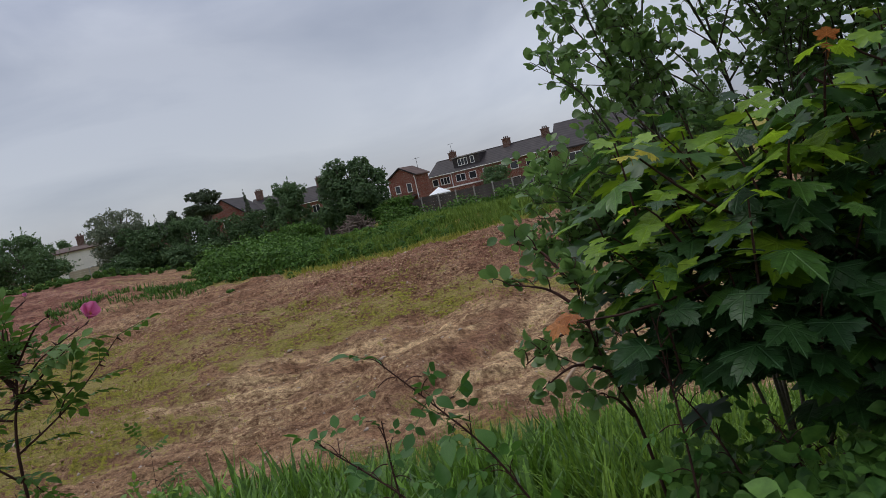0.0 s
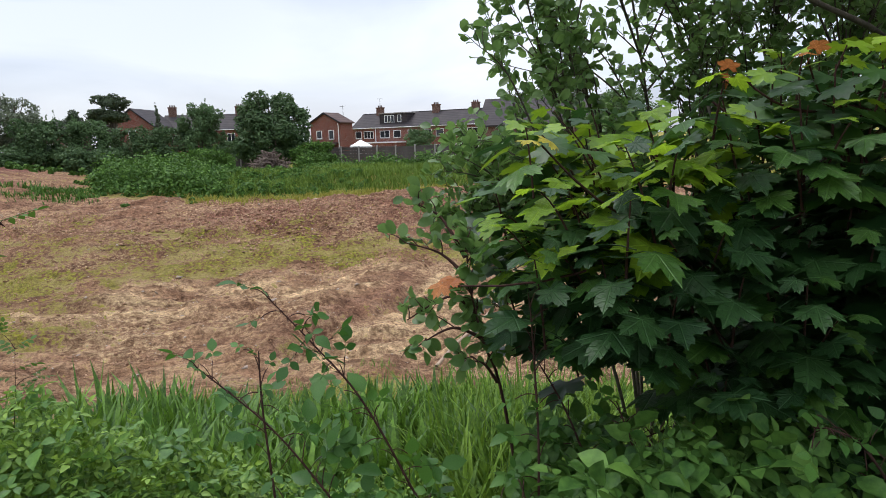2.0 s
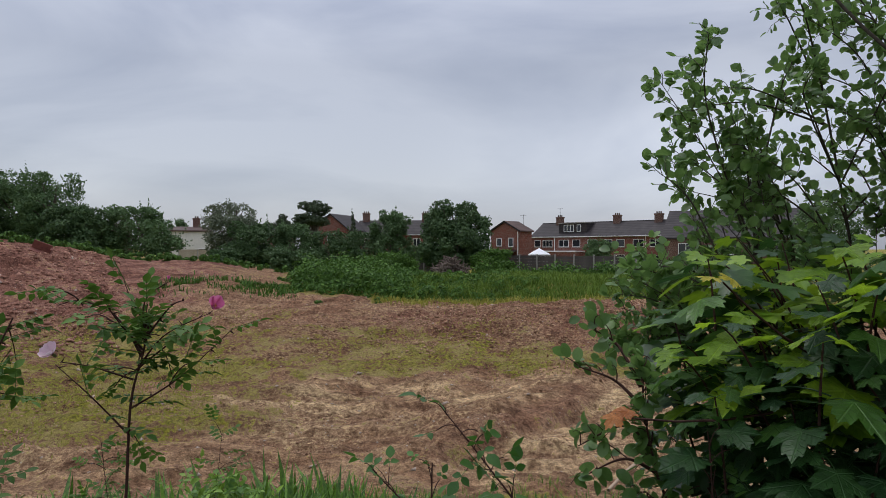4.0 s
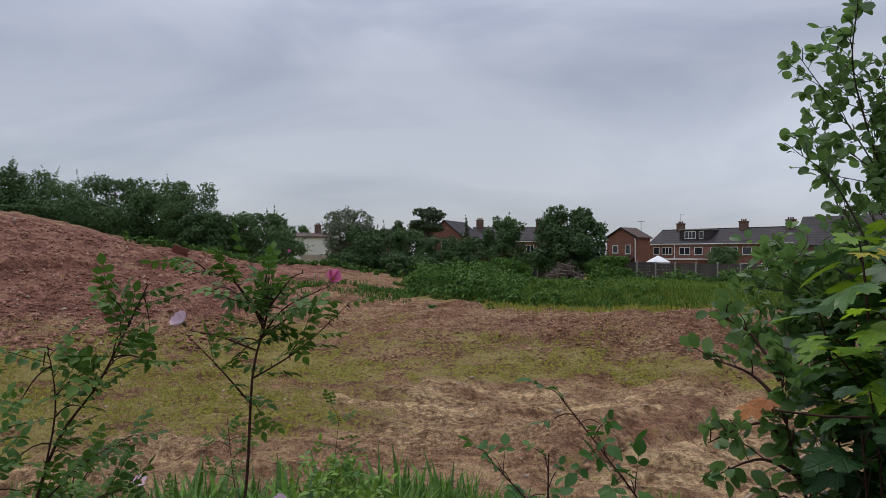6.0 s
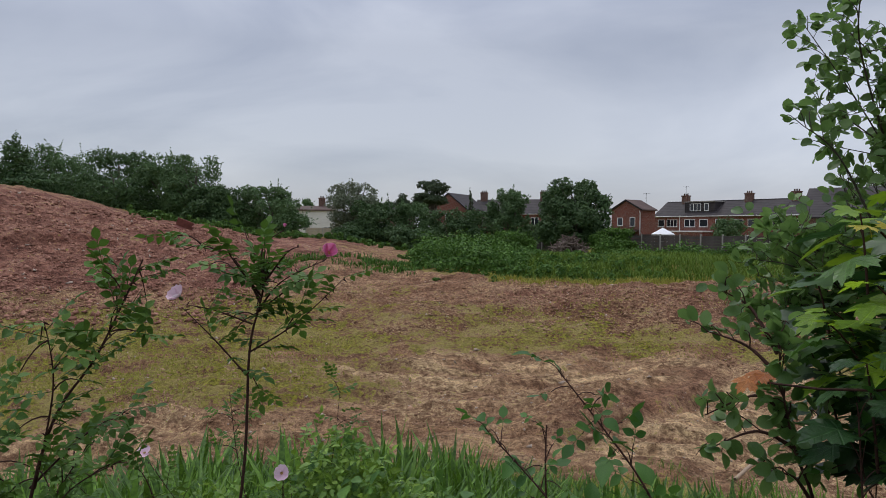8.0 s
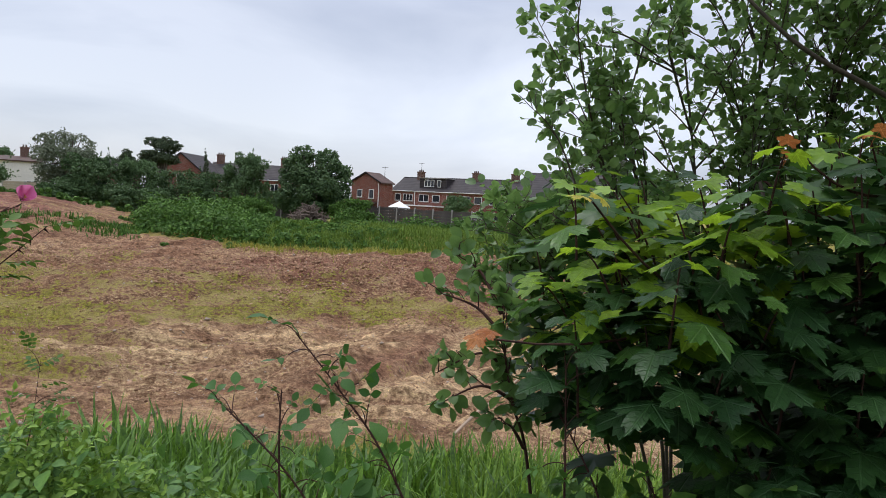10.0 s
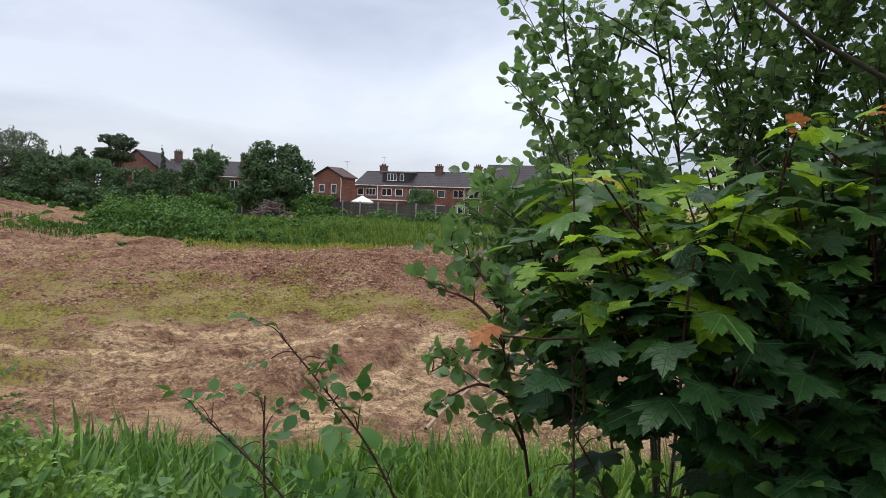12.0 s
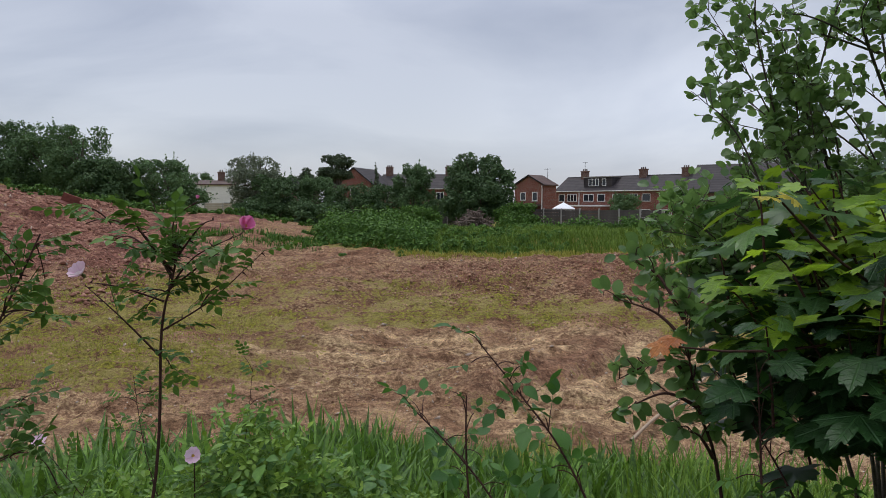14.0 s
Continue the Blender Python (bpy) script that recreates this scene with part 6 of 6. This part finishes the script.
def bramble(keys, seed, label, size=0.094, gap=0.036, thick=0.005):
    rs = np.random.default_rng(seed)
    x, y = keys[0][:2]
    b = Vector((x, y, gz(x, y) - 0.02))
    ob = thing("bramble", Matrix.Translation(b), label, "bramble")
    me = [leaf_mesh("bramble_leaf", BRAMBLE_LEAF, L_BRAMBLE, cv, k) for k, cv in enumerate((-0.2, 0.1, 0.3))]
    ln = spline([b] + [Vector(k) for k in keys[1:]], 40)
    wood = [tube(ln - np.array(b), np.linspace(thick, thick * 0.35, 40), 6)]
    total = np.linalg.norm(np.diff(ln, axis=0), axis=1).sum()
    f, k = 0.25, 0
    while f < 1.0:
        i = min(int(f * 39), 38)
        p, d = Vector(ln[i]), (Vector(ln[i + 1]) - Vector(ln[i])).normalized()
        o = (rand_dir(rs) + d * 0.4 + Vector((0, 0, 0.25))).normalized()
        st = bowed(p, p + o * 0.055, (0, 0, 0.008), 5)
        wood.append(tube(st - np.array(b), 0.0014, 4))
        s = size * rs.uniform(0.75, 1.2) * (1.15 - 0.55 * f)
        under("leaf", me[k % 3], ob, Matrix.Translation(-b) @ leaf_matrix(Vector(st[-1]), o + Vector((0, 0, -0.2)), Vector((0, -0.3, 1)) + rand_dir(rs) * 0.5, s))
        for q in range(3):
            pp = Vector(ln[min(i + q, 39)])
            wood.append(tube([np.array(pp - b), np.array(pp - b + rand_dir(rs) * 0.011)], [0.0016, 0.0003], 3))
        f += gap / total * rs.uniform(0.7, 1.3)
        k += 1
    under("cane", raw_mesh("cane", *joined(wood), [M_TWIG_RED], True), ob)


bramble([(0.52, 1.72, 0), (0.46, 1.74, 0.45), (0.36, 1.77, 0.72), (0.25, 1.80, 0.95), (0.14, 1.82, 1.10), (0.03, 1.84, 1.235)], 61, "arching bramble cane with toothed green leaves")
bramble([(0.36, 1.62, 0), (0.28, 1.66, 0.5), (0.17, 1.74, 0.68), (0.02, 1.78, 0.9), (-0.16, 1.82, 1.08)], 62, "arching bramble cane with toothed green leaves")
bramble([(0.05, 1.75, 0), (0.02, 1.8, 0.6), (0.0, 1.85, 0.92), (0.0, 1.88, 1.08)], 63, "upright bramble shoot with pale tip", 0.06, 0.08)
bramble([(0.95, 1.55, 0), (0.88, 1.58, 0.5), (0.80, 1.66, 0.85), (0.72, 1.78, 1.05)], 64, "upright bramble shoot beside the maple", 0.08, 0.05)
bramble([(0.70, 1.52, 0), (0.66, 1.55, 0.5), (0.66, 1.56, 0.9), (0.65, 1.58, 1.22)], 65, "upright bramble shoot with fresh green leaves", 0.075, 0.045)
bramble([(1.3, 1.2, 0), (1.2, 1.25, 0.5), (1.05, 1.3, 0.78), (0.9, 1.32, 0.82)], 66, "arching bramble cane with toothed green leaves", 0.09, 0.05)
bramble([(1.6, 1.15, 0), (1.45, 1.18, 0.6), (1.3, 1.2, 0.9), (1.15, 1.2, 0.98)], 67, "arching bramble cane with toothed green leaves", 0.09, 0.05)
bramble([(0.2, 1.5, 0), (0.3, 1.5, 0.45), (0.45, 1.5, 0.7), (0.6, 1.48, 0.76)], 68, "arching bramble cane with toothed green leaves", 0.085, 0.05)

bramble([(1.1, 1.5, 0), (1.0, 1.5, 0.45), (0.92, 1.5, 0.75), (0.85, 1.5, 0.95)], 69, "upright bramble shoot with fresh green leaves", 0.085, 0.04)
bramble([(1.5, 1.35, 0), (1.42, 1.33, 0.5), (1.36, 1.32, 0.8), (1.30, 1.3, 1.02)], 70, "upright bramble shoot with fresh green leaves", 0.095, 0.04)
bramble([(1.75, 1.25, 0), (1.7, 1.22, 0.5), (1.66, 1.2, 0.8), (1.60, 1.2, 0.95)], 71, "upright bramble shoot with fresh green leaves", 0.095, 0.04)
bramble([(0.8, 1.75, 0), (0.85, 1.72, 0.4), (0.95, 1.7, 0.7), (1.1, 1.66, 0.8)], 72, "arching bramble cane with toothed green leaves", 0.085, 0.04)

# tree added mostly out of view, so that its crown shades the maple
tree("tall", 4.0, 0.9, 6.6, 6.4, "added broadleaf tree, mostly out of view, whose crown shades the bank", 300, 0.15, 10000, L_OAK)

# ---------------- undergrowth on the near bank ----------------


def mound_top(x, y):
    """Height of the leafy undergrowth over the ground."""
    d, a = np.hypot(x, y), np.degrees(np.arctan2(x, y))
    lump = np.clip(0.80 + 1.3 * fbm(x * 1.6, y * 1.6, 71, 3), 0.3, 1.1)
    left = np.exp(-0.5 * (((x + 1.0) / 0.85) ** 2 + ((y - 2.7) / 0.55) ** 2)) * 0.95
    right = np.exp(-0.5 * (((x - 1.2) / 0.6) ** 2 + ((y - 1.35) / 0.36) ** 2)) * 1.12
    low = 0.35 * sstep(1.1, 1.8, d) * (1 - sstep(3.0, 4.2, d))
    mid = np.exp(-0.5 * (((x - 0.95) / 0.38) ** 2 + ((y - 1.7) / 0.3) ** 2)) * 0.9
    centre = np.exp(-0.5 * (((x - 0.35) / 0.4) ** 2 + ((y - 1.95) / 0.3) ** 2)) * 0.62
    return lump * np.maximum(np.maximum(np.maximum(np.maximum(left, right), mid), low), centre)


rs = np.random.default_rng(77)
n = 64000
a, d = np.radians(rs.uniform(-52, 58, n)), 1.45 + 2.7 * np.sqrt(rs.random(n))
x, y = d * np.sin(a), d * np.cos(a)
top = mound_top(x, y)
z = ground_z(x, y) + top * (1 - 0.9 * rs.random(n) ** 1.6) + 0.02
lean = np.stack([0 * x, 0 * x - 0.15, 0 * x + 0.8], 1) + rs.normal(0, 0.6, (n, 3))
keep = rs.random(n) < np.clip(top * 2.2, 0.1, 1)
mm = []
for px, py, pz, l in zip(x[keep], y[keep], z[keep], lean[keep]):
    mm.append(leaf_matrix((px, py, pz), rand_dir(rs) + Vector((0, -0.2, -0.2)), Vector(l), 0.036 * rs.uniform(0.5, 1.5)))
stuff("undergrowth", merged(SMALL_OVAL, mm), L_WEED, "tangled low undergrowth of rose, bramble and nettle leaves", "undergrowth")


def strewn(n, spots, low, high, clear, smin, smax):
    """Leaves strewn over the undergrowth round some spots, each given as centre and spread."""
    sp = np.array([spots[k % len(spots)] for k in range(n)])
    px, py = rs.normal(sp[:, 0], sp[:, 2]), rs.normal(sp[:, 1], sp[:, 3])
    keep = np.hypot(px, py) > clear
    px, py = px[keep], py[keep]
    pz = ground_z(px, py) + mound_top(px, py) * rs.uniform(low, high, len(px)) + 0.03
    return [leaf_matrix(p, rand_dir(rs) + Vector((0, -0.35, -0.05)), Vector((0, -0.3, 1)) + rand_dir(rs) * 0.6, rs.uniform(smin, smax)) for p in zip(px, py, pz)]


mm = strewn(4600, ((1.2, 1.32, 0.5, 0.2), (0.85, 1.80, 0.3, 0.25), (0.45, 2.0, 0.55, 0.35), (-0.2, 2.3, 0.5, 0.4), (1.25, 1.30, 0.35, 0.15), (1.0, 1.5, 0.3, 0.18)), 0.55, 1.1, 1.35, 0.06, 0.11)
stuff("bramble_leaves", merged(BRAMBLE_LEAF, mm), leafy("bramble_leaf_mass", (0.024, 0.085, 0.016), (0.18, 0.34, 0.06), 0.5, 0.3, 0.2, patch=2.4, skew=0.4), "three-part bramble leaves spread over the undergrowth", "undergrowth")
# rose leaves of several leaflets, over the same tangle
mm = strewn(3600, ((-1.1, 2.5, 0.55, 0.35), (-0.6, 2.35, 0.4, 0.3), (-1.6, 2.3, 0.4, 0.35), (0.1, 2.2, 0.5, 0.35)), 0.6, 1.06, 1.5, 0.07, 0.12)
stuff("rose_sprays", merged(ROSE_SPRAY, mm), leafy("rose_leaf_mass", (0.040, 0.125, 0.018), (0.33, 0.49, 0.075), 0.5, 0.3, 0.25, patch=2.4, skew=0.40), "pinnate rose leaves spread over the undergrowth", "undergrowth")
# stalks inside it
pc = []
for k in range(160):
    aa, dd = radians(rs.uniform(-50, 55)), rs.uniform(1.4, 3.6)
    px, py = dd * math.sin(aa), dd * math.cos(aa)
    hh = float(mound_top(np.array([px]), np.array([py]))[0])
    b = np.array([px, py, gz(px, py)])
    pc.append(tube(bowed(b, b + np.array([rs.normal(0, 0.08), rs.normal(0, 0.08), hh * rs.uniform(0.7, 1.08) + 0.03]), (rs.normal(0, 0.02), 0, 0), 5), np.linspace(0.003, 0.0012, 5), 4))
stuff("undergrowth_stalks", joined(pc), M_TWIG_RED, "thin reddish stalks in the undergrowth", "undergrowth")


def near_grass(name, n, amin, amax, dmin, dmax, length, width, mat, label, seed, bend, clump, nseg=5):
    """Grass in clumps on the near bank."""
    rs = np.random.default_rng(seed)
    nc = max(1, n // clump)
    a, d = np.radians(rs.uniform(amin, amax, nc)), np.sqrt(rs.uniform(dmin**2, dmax**2, nc))
    tall = np.clip(rs.normal(1.0, 0.17, nc), 0.6, 1.3)
    cx, cy = np.repeat(d * np.sin(a), clump), np.repeat(d * np.cos(a), clump)
    m = len(cx)
    x, y = cx + rs.normal(0, 0.07, m), cy + rs.normal(0, 0.07, m)
    base = np.stack([x, y, ground_z(x, y) - 0.03], 1)
    fall = 1.1 - 0.3 * sstep(-14, 4, np.degrees(np.arctan2(x, y)))
    ln = length * fall * np.repeat(tall, clump) * rs.uniform(0.6, 1.05, m)
    v, f = blades(base, rs.random(m) * 6.28, ln, width * rs.uniform(0.6, 1.3, m), bend * rs.uniform(0.2, 1.4, m), rs.uniform(0.0, 0.3, m), nseg)
    return stuff(name, (v, f), mat, label, "grass")


near_grass("reed_grass", 21000, -68, 24, 3.2, 5.2, 0.70, 0.050, L_REED, "tall broad-bladed reed grass in clumps on the bank", 81, 0.55, 26)
near_grass("long_grass", 14000, -72, 72, 2.6, 6.6, 0.46, 0.014, L_GRASS, "long fine grass on the bank", 82, 1.2, 12)
near_grass("meadow_grass", 12000, 14, 64, 2.5, 5.4, 0.82, 0.020, L_GRASS, "bright meadow grass under and beyond the maple", 85, 0.8, 14)
near_grass("short_grass", 17000, -75, 75, 5.5, 13.0, 0.3, 0.010, L_GRASS, "bright short grass on the slope", 83, 1.0, 10, 3)
near_grass("foot_grass", 6000, -180, 180, 0.5, 3.2, 0.16, 0.006, L_GRASS, "short grass underfoot", 84, 1.0, 10, 3)
